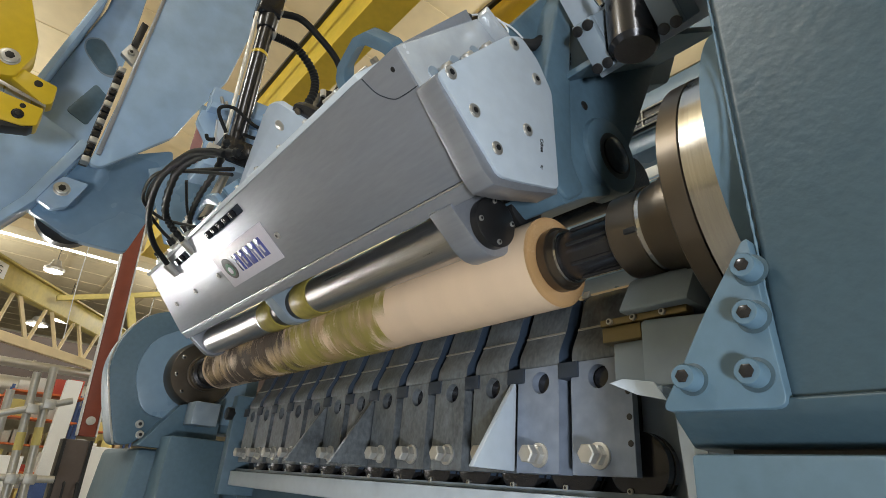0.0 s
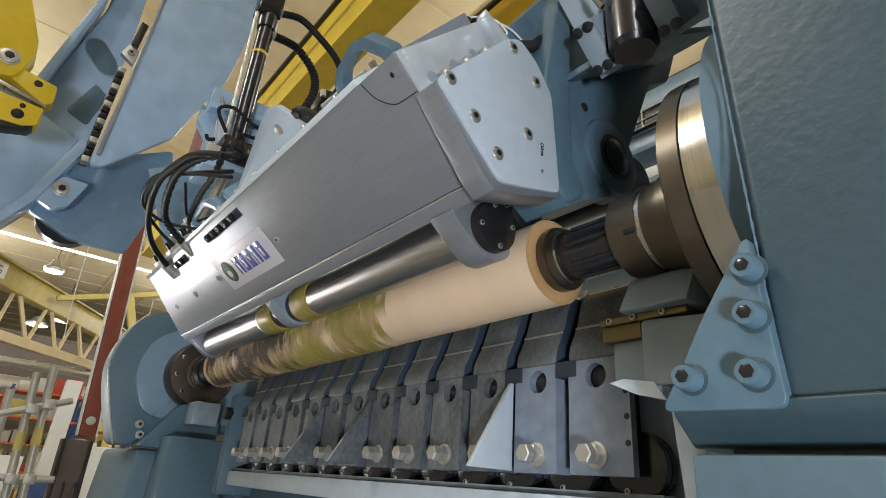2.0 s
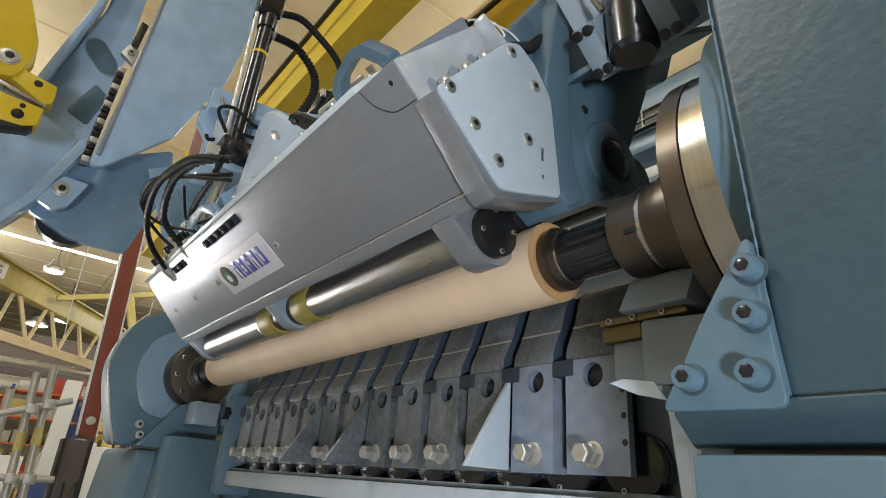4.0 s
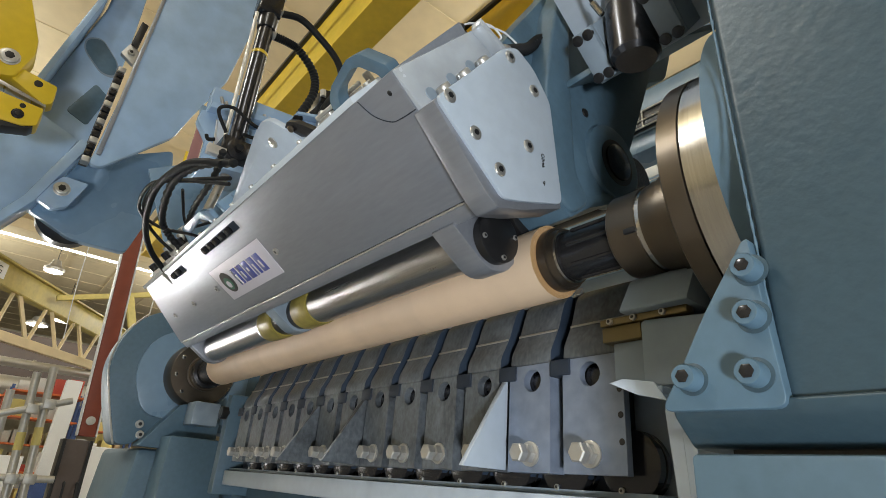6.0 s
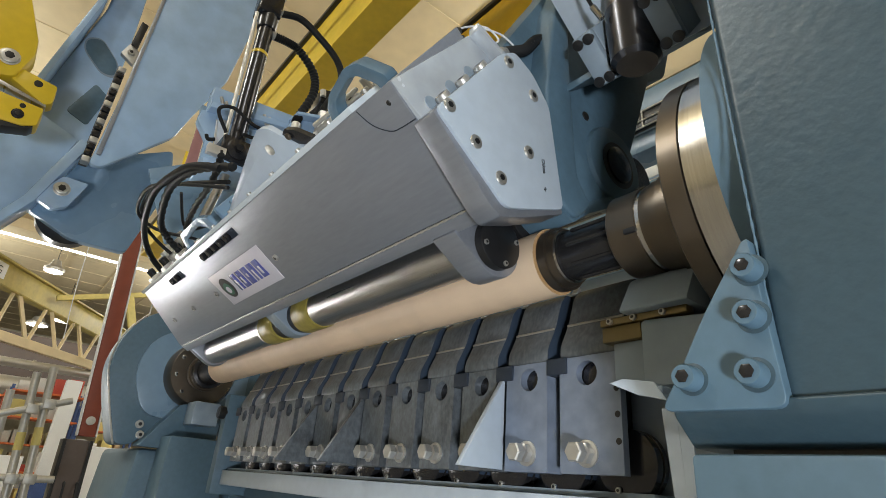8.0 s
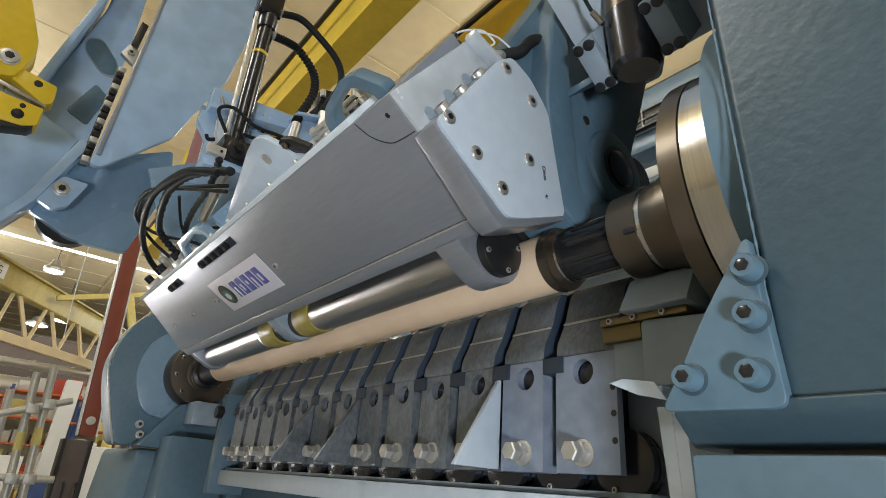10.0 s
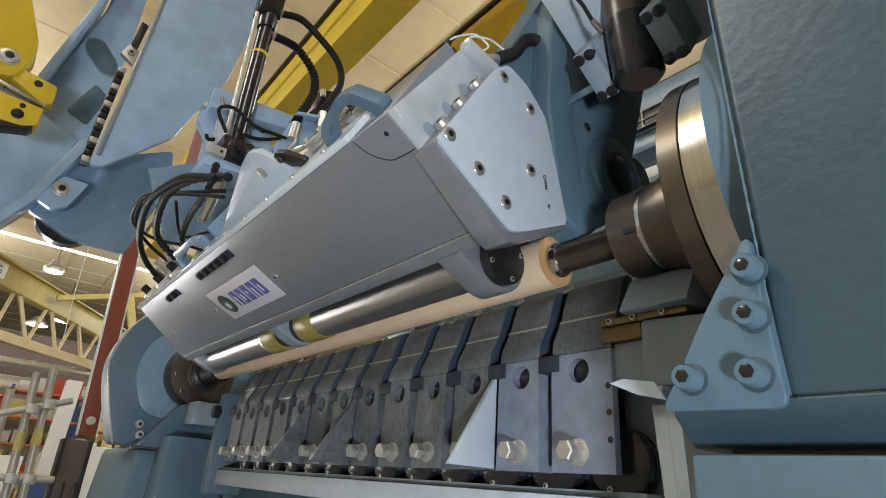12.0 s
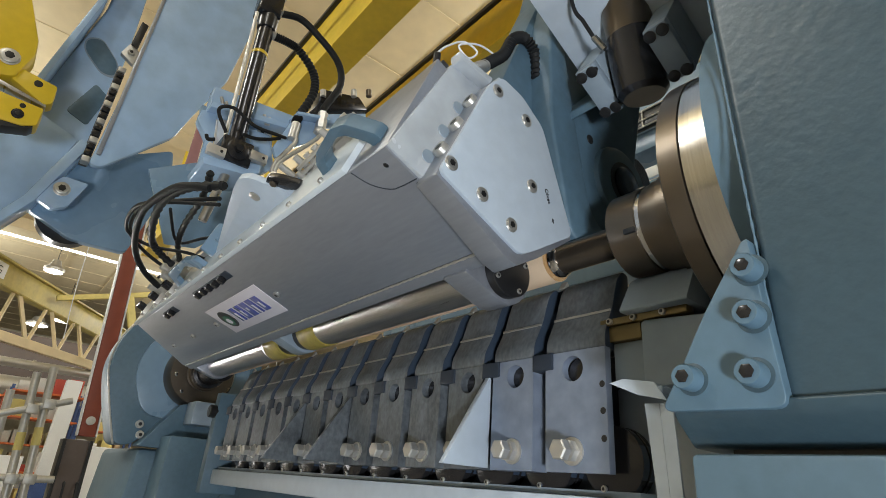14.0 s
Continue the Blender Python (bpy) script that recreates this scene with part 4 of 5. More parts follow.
part("underside", cross_plate([(-0.03, 0.021), (-0.03, 0.22), (-0.004, 0.22), (-0.004, 0.021)], -1.88, -0.17, 0.002), BEAM, rollers)

# valves, fittings and hoses on the beam
part("valve_block", cross_plate([(0.19, 0.255), (0.232, 0.255), (0.232, 0.29), (0.19, 0.29)], -0.168, -0.138, 0.003), BLACK, rollers)
part("blue_coil", rod(bp(-0.15, 0.19, 0.30), bp(-0.148, 0.155, 0.335), 0.017, 20), LABEL_BLUE, rollers)
part("plug", rod(bp(-0.155, 0.232, 0.28), bp(-0.15, 0.244, 0.305), 0.007, 12), BLACK, rollers)
part("white_lead", tube([bp(-0.15, 0.244, 0.305), bp(-0.15, 0.235, 0.34), bp(-0.15, 0.21, 0.39), bp(-0.15, 0.175, 0.40), bp(-0.15, 0.185, 0.365), bp(-0.15, 0.215, 0.37), bp(-0.15, 0.18, 0.42), bp(-0.15, 0.135, 0.44)], 0.0022, 8), WHITE, rollers)
part("guarded_hose", tube([bp(-0.15, 0.15, 0.38), bp(-0.15, 0.135, 0.42), bp(-0.15, 0.119, 0.467), bp(-0.15, 0.115, 0.53), bp(-0.15, 0.09, 0.57), bp(-0.15, 0.05, 0.56), bp(-0.15, 0.02, 0.50)], 0.012, 12, 10, 0.0018), RUBBER, rollers)
part("hose_end", rod(bp(-0.15, 0.165, 0.35), bp(-0.15, 0.145, 0.39), 0.0135, 14), ZINC, rollers)
for k in range(12):
    x, d = -0.3 - 0.035 * k, 0.14 + 0.05 * (k % 3)
    part("fitting", rod(bp(x, 0.25, d), bp(x, 0.275 + 0.02 * (k % 2), d), 0.009, 10), ZINC, rollers)
for k in range(7):
    x, d = -1.28 - 0.055 * k, 0.03 + 0.04 * (k % 3)
    part("fitting", rod(bp(x, 0.25, d), bp(x + 0.01, 0.30 + 0.015 * (k % 3), d), 0.013, 12), ZINC if k % 3 else STEEL_DARK, rollers)
    part("fitting_block", cross_plate([(0.25, d - 0.02), (0.275, d - 0.02), (0.275, d + 0.025), (0.25, d + 0.025)], x - 0.02, x + 0.02), ZINC, rollers)
HOSES = (((-0.70, 0.385), (-0.74, 0.415), (-0.824, 0.447), (-1.035, 0.467), (-1.281, 0.429), (-1.43, 0.36), (-1.50, 0.26)),
         ((-0.669, 0.365), (-0.80, 0.424), (-0.966, 0.444), (-1.177, 0.41), (-1.251, 0.36), (-1.281, 0.28)),
         ((-0.784, 0.342), (-0.935, 0.429), (-1.08, 0.489), (-1.265, 0.476), (-1.279, 0.401), (-1.159, 0.31), (-1.12, 0.26)),
         ((-0.78, 0.35), (-0.93, 0.42), (-1.09, 0.48), (-1.30, 0.465), (-1.38, 0.39), (-1.40, 0.29)),
         ((-0.725, 0.405), (-0.859, 0.38), (-1.05, 0.366), (-1.2, 0.34), (-1.33, 0.29)),
         ((-1.05, 0.42), (-1.2, 0.36), (-1.2, 0.33), (-1.08, 0.30), (-1.0, 0.265)),
         ((-1.54, 0.255), (-1.6, 0.30), (-1.68, 0.29), (-1.66, 0.26), (-1.58, 0.25)))
bundle = thing("hose_bundle", PIVOT, "bundle of black hydraulic hoses that sags over the beam", "hoses")
for k, pts in enumerate(HOSES):
    part("hose", tube([bp(x, a, 0.08 + 0.012 * k) for x, a in pts], (0.0095, 0.0100, 0.005, 0.0055, 0.008, 0.0045, 0.0055)[k], 12, 10, 0.0016 if k in (1, 4) else 0.0), RUBBER, bundle)
for x, a, d in ((-1.50, 0.26, 0.08), (-1.281, 0.28, 0.092), (-1.40, 0.29, 0.116), (-1.33, 0.29, 0.128)):
    part("hose_end", rod(bp(x, a - 0.02, d), bp(x + 0.01, a + 0.03, d), 0.016, 14), ZINC, bundle)

# carriage, hoses and their hinge shrunk toward the camera's eye to fit the view
EYE_SCALE = 0.76
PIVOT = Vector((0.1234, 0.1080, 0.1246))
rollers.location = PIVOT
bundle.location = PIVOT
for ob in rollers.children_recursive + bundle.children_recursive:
    ob.data.transform(Matrix.Scale(EYE_SCALE, 4))

# ---- swinging arm with the pressing cylinder ----
HINGE = Vector((0.0, 0.352, 0.330))
arm = thing("press_arm", HINGE, "blue painted cast swinging arm with a bolted trunnion block and cylinder", "press arm")
part("arm_body", prism(rounded([(-0.16, 0.33), (-0.10, 0.43), (0.25, 0.98), (0.55, 0.9), (0.42, 0.6), (0.2, 0.45), (0.0, 0.30), (-0.06, 0.28)], 0.02), "x", -0.06, 0.0, 0.004), BLUE, arm)
part("arm_web", prism(rounded([(-0.04, 0.09), (-0.03, 0.32), (0.313, 0.575), (0.182, 0.30), (0.12, 0.17), (0.03, 0.118)], 0.014), "x", -0.06, 0.032, 0.004, 3), BLUE, arm)
part("arm_rib", prism(rounded([(-0.02, 0.082), (-0.07, 0.115), (-0.074, 0.30), (-0.036, 0.50), (0.10, 0.80), (0.16, 0.78), (0.0, 0.50), (-0.008, 0.33), (-0.008, 0.16), (0.025, 0.118)], 0.02), "x", -0.06, 0.042, 0.006, 3), BLUE, arm)
part("arm_shelf", prism(rounded([(-0.02, 0.318), (0.32, 0.572), (0.32, 0.586), (-0.02, 0.333)], 0.004), "x", -0.06, 0.17, 0.004), BLUE, arm)
part("bottom_flange", prism(rounded([(-0.06, 0.10), (-0.021, 0.079), (0.022, 0.108), (0.10, 0.145), (0.10, 0.165), (0.02, 0.128), (-0.03, 0.105)], 0.005), "x", -0.10, 0.036, 0.003), BLUE, arm)
part("pin_boss", lathe([(0, 0.074), (0.04, 0.074), (0.047, 0.071), (0.05, 0.064), (0.05, 0.03)], (-0.008, 0.108, 0.228), (1, 0.108, 0.228), 48), BLUE, arm)
part("pin_ring", lathe([(0, 0.044), (0.002, 0.044), (0.002, 0.037)], (0.041, 0.111, 0.226), (1, 0.111, 0.226), 32), BLACK, arm)
part("pin", lathe([(0, 0.034), (0.004, 0.034), (0.006, 0.03), (0.006, 0.012)], (0.0425, 0.111, 0.226), (1, 0.111, 0.226), 32), STEEL_DARK, arm)
part("grease_hole", rod((0.028, 0.041, 0.303), (0.0335, 0.041, 0.303), 0.009, 20), BLACK, arm)
part("hinge_shaft", rod((-0.3, 0.352, 0.33), (-0.06, 0.352, 0.33), 0.05, 32), STEEL_DARK, arm)
JAW_AT, JV, JN = Vector((0, -0.068, 0.345)), Vector((0, 0.744, -0.668)), Vector((0, 0.668, 0.744))


def jaw_plate(x0, x1, v0, v1, d0, d1, bevel=0.002):
    return prism([(x0, v0), (x1, v0), (x1, v1), (x0, v1)], lambda o, c: JAW_AT + Vector((o[0], 0, 0)) + JV * o[1] + JN * c, d0, d1, bevel)


for x0 in (0.098, 0.213):
    part("trunnion_jaw", jaw_plate(x0, x0 + 0.034, -0.011, 0.073, 0.0, 0.016), GREY_BLUE, arm, "grey bolted trunnion cap")
    part("trunnion_post", jaw_plate(x0, x0 + 0.034, -0.011, 0.073, 0.017, 0.09), GREY_BLUE, arm)
    for dx in (0.007, 0.026):
        for v in (-0.001, 0.065):
            socket_screw(JAW_AT + Vector((x0 + dx, 0, 0)) + JV * v, -JN, 0.0085, arm, BLACK, washer=False, height=0.003)
part("trunnion_plate", jaw_plate(0.06, 0.5, -0.40, 0.085, 0.09, 0.105), PLATE, arm)
part("round_button", lathe([(0, 0.014), (0.006, 0.014), (0.007, 0.012)], JAW_AT + Vector((0.29, 0, 0)) + JV * 0.0 + JN * 0.09, JAW_AT + Vector((0.29, 0, 0)) - JN, 24), ZINC, arm)
part("cylinder_end", lathe([(0, 0.030), (0.008, 0.037), (0.05, 0.0385), (0.10, 0.0385), (0.102, 0.034)], (0.1725, -0.022, 0.292), (0.1725, -0.03, 1), 44), STEEL_DARK, arm)
part("cylinder_barrel", lathe([(0, 0.036), (0.05, 0.036), (0.051, 0.030), (0.5, 0.030)], (0.1725, -0.0235, 0.393), (0.1725, -0.03, 1), 40), STEEL_BROWN, arm)
part("trunnion_pin", rod((0.12, -0.018, 0.345), (0.225, -0.018, 0.345), 0.016, 24), STEEL_DARK, arm)
part("sensor_plug", rod((0.148, -0.062, 0.372), (0.14, -0.075, 0.395), 0.005, 12), STEEL_BRIGHT, arm)
part("sensor_cable", tube([(0.14, -0.075, 0.395), (0.135, -0.085, 0.42), (0.125, -0.09, 0.46), (0.12, -0.07, 0.6)], 0.003, 8), RUBBER, arm)

# machine portal behind the arm
portal = thing("rear_portal", (-0.6, 1.2, -1.6), "light blue machine portal beams with a wire cable tray", "portal frame")
for z0, z1, mt in ((0.52, 0.88, BLUE_LIGHT), (1.03, 1.12, BLUE_LIGHT), (1.22, 1.33, BLUE_LIGHT), (1.334, 1.455, CREAM), (1.459, 1.60, BLUE_LIGHT)):
    part("cross_beam", box(-2.4, 1.2, 1.2, 1.35, z0, z1, 0.006), mt, portal)
part("white_panel", box(-2.4, 1.2, 1.22, 1.24, 0.905, 0.955, 0.002), WHITE, portal)
part("upright", box(0.9, 1.2, 1.2, 1.4, -1.6, 0.52, 0.01), BLUE_LIGHT, portal)
part("upright", box(-2.4, -2.1, 1.2, 1.4, -1.6, 0.52, 0.01), BLUE_LIGHT, portal)
part("upright", box(0.9, 1.19, 1.21, 1.34, 0.88, 1.6, 0.01), BLUE_LIGHT, portal)
part("upright", box(-2.39, -2.1, 1.21, 1.34, 0.88, 1.6, 0.01), BLUE_LIGHT, portal)
part("tray_bed", box(-2.0, 0.8, 1.17, 1.2, 1.125, 1.20, 0.002), BLACK, portal)
for z in (1.12, 1.155, 1.20):
    part("tray_wire", rod((-2.0, 1.165, z), (0.8, 1.165, z), 0.004, 8), ZINC, portal)
for k in range(14):
    part("tray_wire", rod((-1.9 + 0.2 * k, 1.165, 1.115), (-1.9 + 0.2 * k, 1.165, 1.205), 0.004, 8), ZINC, portal)

# ---- lift cylinder above the beam, on its blue bracket ----
CX = -0.9
lift = thing("lift_cylinder", (CX, -0.29, 0.47), "black hydraulic cylinder with a steel side tube and hoses", "hydraulic cylinder")
part("barrel", rod((CX, -0.292, 0.50), (CX, -0.293, 0.95), 0.0235, 32), STEEL_DARK, lift)
part("gland", lathe([(0, 0.028), (0.02, 0.03), (0.05, 0.03), (0.052, 0.026)], (CX, -0.293, 0.93), (CX, -0.293, 2), 32), BLACK, lift)
part("head_block", box(CX - 0.035, CX + 0.03, -0.335, -0.265, 0.975, 1.06, 0.006), STEEL_DARK, lift)
part("head_cap", box(CX - 0.03, CX + 0.02, -0.325, -0.26, 1.06, 1.09, 0.004), ZINC, lift)
part("side_tube", rod((CX + 0.02, -0.328, 0.495), (CX + 0.02, -0.335, 0.96), 0.0055, 14), ZINC, lift)
part("yellow_band", rod((CX, -0.2925, 0.825), (CX, -0.2925, 0.838), 0.0242, 32), YELLOW, lift)
part("trunnion_body", box(CX - 0.04, CX + 0.04, -0.335, -0.25, 0.43, 0.505, 0.006), STEEL_DARK, lift)
part("trunnion_disc", lathe([(0, 0.03), (0.006, 0.03), (0.008, 0.026)], (CX + 0.04, -0.292, 0.468), (1, -0.292, 0.468), 32), STEEL_DARK, lift)
part("disc_nut", lathe([(0, 0.011), (0.012, 0.011)], (CX + 0.048, -0.292, 0.468), (1, -0.292, 0.468), 6), BLACK, lift)
for y, z in ((-0.345, 0.44), (-0.235, 0.47)):
    part("keeper_plate", box(CX + 0.03, CX + 0.05, y - 0.024, y + 0.024, z - 0.014, z + 0.014, 0.002), ZINC, lift)
    socket_screw((CX + 0.05, y + 0.012, z), (1, 0, 0), 0.004, lift, BLACK, washer=False, height=0.002)
part("hose", tube([(CX, -0.262, 1.022), (CX, -0.20, 1.045), (CX, -0.136, 1.024), (CX, -0.044, 0.962), (CX, -0.02, 0.877), (CX, -0.058, 0.765), (CX, -0.066, 0.715)], 0.0115, 14, 10), RUBBER, lift)
part("guarded_hose", tube([(CX, -0.265, 0.925), (CX, -0.22, 0.93), (CX, -0.179, 0.923), (CX, -0.118, 0.868), (CX, -0.104, 0.795), (CX, -0.133, 0.691), (CX, -0.14, 0.66)], 0.0125, 14, 14, 0.0018), RUBBER, lift)
for y, z in ((-0.262, 1.022), (-0.266, 0.925), (-0.064, 0.69), (-0.14, 0.63)):
    part("hose_end", rod((CX, y - (0.03 if z > 0.9 else 0.0), z - (0 if z > 0.9 else 0.03)), (CX, y + 0.004, z + (0.0 if z > 0.9 else 0.03)), 0.0145, 14), ZINC, lift)
part("piston_rod", rod((CX, -0.292, 0.44), (CX - 0.04, -0.315, 0.27), 0.012, 20), STEEL, lift)
part("thin_cable", tube([(CX + 0.05, -0.335, 0.50), (CX + 0.06, -0.37, 0.55), (CX + 0.06, -0.335, 0.575), (CX + 0.06, -0.27, 0.55), (CX + 0.05, -0.2, 0.56), (CX + 0.03, -0.17, 0.575)], 0.005, 8), RUBBER, lift)
brk = thing("cylinder_bracket", (CX, -0.28, 0.4), "light blue welded bracket that carries the lift cylinder", "bracket")
# paler paint than the skirt: the far flood's light is put into the colour
part("top_bar", prism([(-0.377, 0.693), (-0.124, 0.719), (-0.121, 0.683), (-0.376, 0.626)], "x", CX - 0.10, CX - 0.05, 0.003), LOADER_BLUE, brk)
part("top_flange", prism([(-0.374, 0.633), (-0.122, 0.678), (-0.122, 0.658), (-0.376, 0.612)], "x", CX - 0.10, CX - 0.035, 0.002), LOADER_BLUE, brk)
part("back_sheet", prism([(-0.342, 0.684), (-0.159, 0.693), (-0.128, 0.566), (-0.307, 0.525)], "x", CX - 0.16, CX - 0.15, 0.002), LOADER_BLUE, brk)
part("side_cheek", prism(rounded([(-0.390, 0.612), (-0.349, 0.624), (-0.332, 0.497), (-0.312, 0.476), (-0.357, 0.444), (-0.357, 0.531), (-0.391, 0.576)], 0.006), "x", CX - 0.10, CX - 0.07, 0.003), LOADER_BLUE, brk)
part("side_cheek", prism(rounded([(-0.250, 0.618), (-0.185, 0.626), (-0.157, 0.517), (-0.199, 0.474), (-0.241, 0.475), (-0.221, 0.557)], 0.006), "x", CX - 0.10, CX - 0.07, 0.003), LOADER_BLUE, brk)
part("base_plate", prism(rounded([(-0.371, 0.417), (-0.334, 0.436), (-0.219, 0.458), (-0.218, 0.432), (-0.256, 0.412), (-0.364, 0.398)], 0.004), "x", CX - 0.11, CX + 0.03, 0.003), LOADER_BLUE, brk)
part("skirt_sheet", prism([(-0.448, 0.482), (-0.321, 0.565), (-0.175, 0.579), (-0.154, 0.400), (-0.260, 0.284), (-0.347, 0.269)], "x", CX - 0.30, CX - 0.29, 0.003), BLUE_LIGHT, brk)
part("pale_panel", prism([(-0.343, 0.660), (-0.317, 0.663), (-0.298, 0.549), (-0.320, 0.538)], "x", CX - 0.13, CX - 0.105, 0.002), WHITE, brk)
part("pale_panel", prism([(-0.214, 0.675), (-0.175, 0.678), (-0.163, 0.602), (-0.201, 0.597)], "x", CX - 0.13, CX - 0.105, 0.002), WHITE, brk)
part("hose_plate", prism(rounded([(-0.143, 0.688), (-0.044, 0.719), (-0.044, 0.662), (-0.122, 0.588), (-0.170, 0.528), (-0.185, 0.557)], 0.006), "x", CX - 0.03, CX - 0.015, 0.002), LOADER_BLUE, brk)
part("hose_flange", prism([(-0.148, 0.690), (-0.041, 0.725), (-0.043, 0.713), (-0.146, 0.680)], "x", CX - 0.045, CX + 0.02, 0.002), LOADER_BLUE, brk)
part("long_bar", prism([(-0.110, 0.757), (0.135, 0.896), (0.141, 0.861), (-0.103, 0.720)], "x", CX - 0.14, CX - 0.09, 0.003), LOADER_BLUE, brk)
part("stud", rod((-0.945, -0.354, 0.663), (-0.945, -0.342, 0.637), 0.005, 10), ZINC, brk)
part("stud", rod((-0.945, -0.338, 0.655), (-0.945, -0.330, 0.635), 0.005, 10), ZINC, brk)
part("stud", rod((-0.945, -0.224, 0.671), (-0.945, -0.211, 0.638), 0.005, 10), ZINC, brk)
part("stud", rod((-0.945, -0.207, 0.669), (-0.945, -0.205, 0.641), 0.005, 10), ZINC, brk)
socket_screw((-0.995, -0.321, 0.627), (1, 0, 0), 0.011, brk, ZINC, height=0.006)
socket_screw((-0.995, -0.205, 0.637), (1, 0, 0), 0.011, brk, ZINC, height=0.006)
part("steel_pipe", tube([(-0.890, -0.064, 0.686), (-0.890, -0.060, 0.650), (-0.890, -0.091, 0.600), (-0.890, -0.157, 0.513), (-0.890, -0.171, 0.479), (-0.890, -0.170, 0.449)], 0.0065, 12), ZINC, brk)
part("steel_pipe", tube([(-0.890, -0.137, 0.611), (-0.890, -0.133, 0.584), (-0.890, -0.173, 0.503), (-0.890, -0.181, 0.461)], 0.0065, 12), ZINC, brk)
part("thin_cable", tube([(-0.870, -0.377, 0.482), (-0.870, -0.370, 0.471), (-0.870, -0.354, 0.478)], 0.005, 8), RUBBER, brk)
part("thin_cable", tube([(-0.870, -0.287, 0.528), (-0.870, -0.255, 0.531), (-0.870, -0.216, 0.547), (-0.870, -0.184, 0.567)], 0.005, 8), RUBBER, brk)
part("pipe_nut", rod((-0.890, -0.063, 0.735), (-0.890, -0.062, 0.674), 0.016, 6), ZINC, brk)

tray = part("tray_body", prism([(0.036, 1.075), (0.199, 1.128), (0.247, 1.087), (0.088, 1.000), (0.038, 1.014)], "x", -1.30, -1.20, 0.004), STEEL_DARK, brk, "dark steel connector tray")
for k in range(4):
    part("plug", rod((-1.2 + 0.02 * k, 0.046 + 0.055 * k, 1.041 + 0.02 * k), (-1.2 + 0.02 * k, 0.041 + 0.055 * k, 1.071 + 0.02 * k), 0.012, 12), STEEL_BROWN if k % 2 else ZINC, tray)
panel = part("red_cover", prism([(-0.336, 0.828), (-0.305, 0.735), (-0.303, 0.616), (-0.343, 0.553), (-0.337, 0.616)], "x", -1.32, -1.31, 0.003), material("faded_red_paint", (0.34, 0.16, 0.15), 0.5), brk, "faded red sheet cover")
part("folded_edge", prism([(-0.344, 0.836), (-0.330, 0.838), (-0.300, 0.738), (-0.309, 0.734)], "x", -1.33, -1.29, 0.003), BLUE_LIGHT, panel)

# ---- log loader above ----
loader = thing("loader_frame", (-1.5, -0.6, 0.3), "light blue painted steel log loader frame", "loader frame")
part("side_plate", prism(rounded([(-0.590, 0.56), (-0.575, 0.80), (-0.556, 1.28), (-0.548, 1.45), (-0.52, 1.9), (-0.1, 1.9), (-0.184, 1.614), (-0.254, 1.10), (-0.333, 0.90), (-0.375, 0.775), (-0.555, 0.562)], 0.02), "x", -1.50, -1.47, 0.004), LOADER_BLUE, loader)
part("plate_flange", prism([(-0.580, 0.60), (-0.556, 1.45), (-0.544, 1.45), (-0.566, 0.60)], "x", -1.56, -1.46, 0.003), BEAM, loader)
part("outer_beam", prism(rounded([(-0.81, 0.76), (-0.715, 1.30), (-0.70, 1.9), (-0.62, 1.9), (-0.60, 1.28), (-0.59, 0.68), (-0.66, 0.68)], 0.01), "x", -1.70, -1.66, 0.003), LOADER_BLUE, loader)
part("beam_edge", prism([(-0.82, 0.80), (-0.745, 1.25), (-0.72, 1.9), (-0.705, 1.9), (-0.725, 1.25), (-0.80, 0.80)], "x", -1.70, -1.55, 0.003), LOADER_BLUE, loader)


WINDOW = [(-0.735, 1.135), (-0.69, 1.16), (-0.615, 1.085), (-0.612, 1.025), (-0.655, 1.02), (-0.728, 1.085)]
# darker pads laid on the beam: the openings' shade is put into their blue
part("window_recess", prism(rounded(WINDOW, 0.03), "x", -1.662, -1.655, 0.001), BLUE, loader)
part("window_rim", prism(rounded([(-0.675 + (y + 0.675) * 1.1, 1.088 + (z - 1.088) * 1.1) for y, z in WINDOW], 0.032), "x", -1.662, -1.657, 0.001), GREY_BLUE, loader)
part("lower_recess", prism(rounded([(-0.71, 0.815), (-0.655, 0.965), (-0.605, 0.93), (-0.635, 0.785)], 0.015), "x", -1.662, -1.655, 0.001), BLUE, loader)
part("lower_arm", prism(rounded([(-0.64, 0.70), (-0.72, 0.42), (-0.80, 0.28), (-1.0, 0.20), (-1.0, 0.74), (-0.80, 0.76)], 0.02), "x", -1.69, -1.62, 0.004), LOADER_BLUE, loader)
part("arm_edge", prism([(-0.60, 0.68), (-0.69, 0.42), (-0.81, 0.22), (-0.84, 0.22), (-0.72, 0.43), (-0.635, 0.69)], "x", -1.69, -1.58, 0.004), LOADER_BLUE, loader)
part("cross_sheet", prism(rounded([(-0.71, 0.44), (-0.62, 0.68), (-0.33, 0.85), (-0.30, 0.70), (-0.38, 0.38), (-0.56, 0.375)], 0.02), "x", -1.76, -1.72, 0.004), BLUE_LIGHT, loader)
part("ear_plate", prism(rounded([(-0.70, 0.44), (-0.64, 0.54), (-0.565, 0.54), (-0.60, 0.44), (-0.64, 0.415)], 0.01), "x", -1.62, -1.59, 0.003), LOADER_BLUE, loader)
socket_screw((-1.59, -0.632, 0.493), (1, 0, 0), 0.021, loader, ZINC, height=0.012)
part("black_pulley", lathe([(0, 0.10), (0.05, 0.10)], (-1.80, -0.58, 0.46), (0, -0.58, 0.46), 36), BLACK, loader)
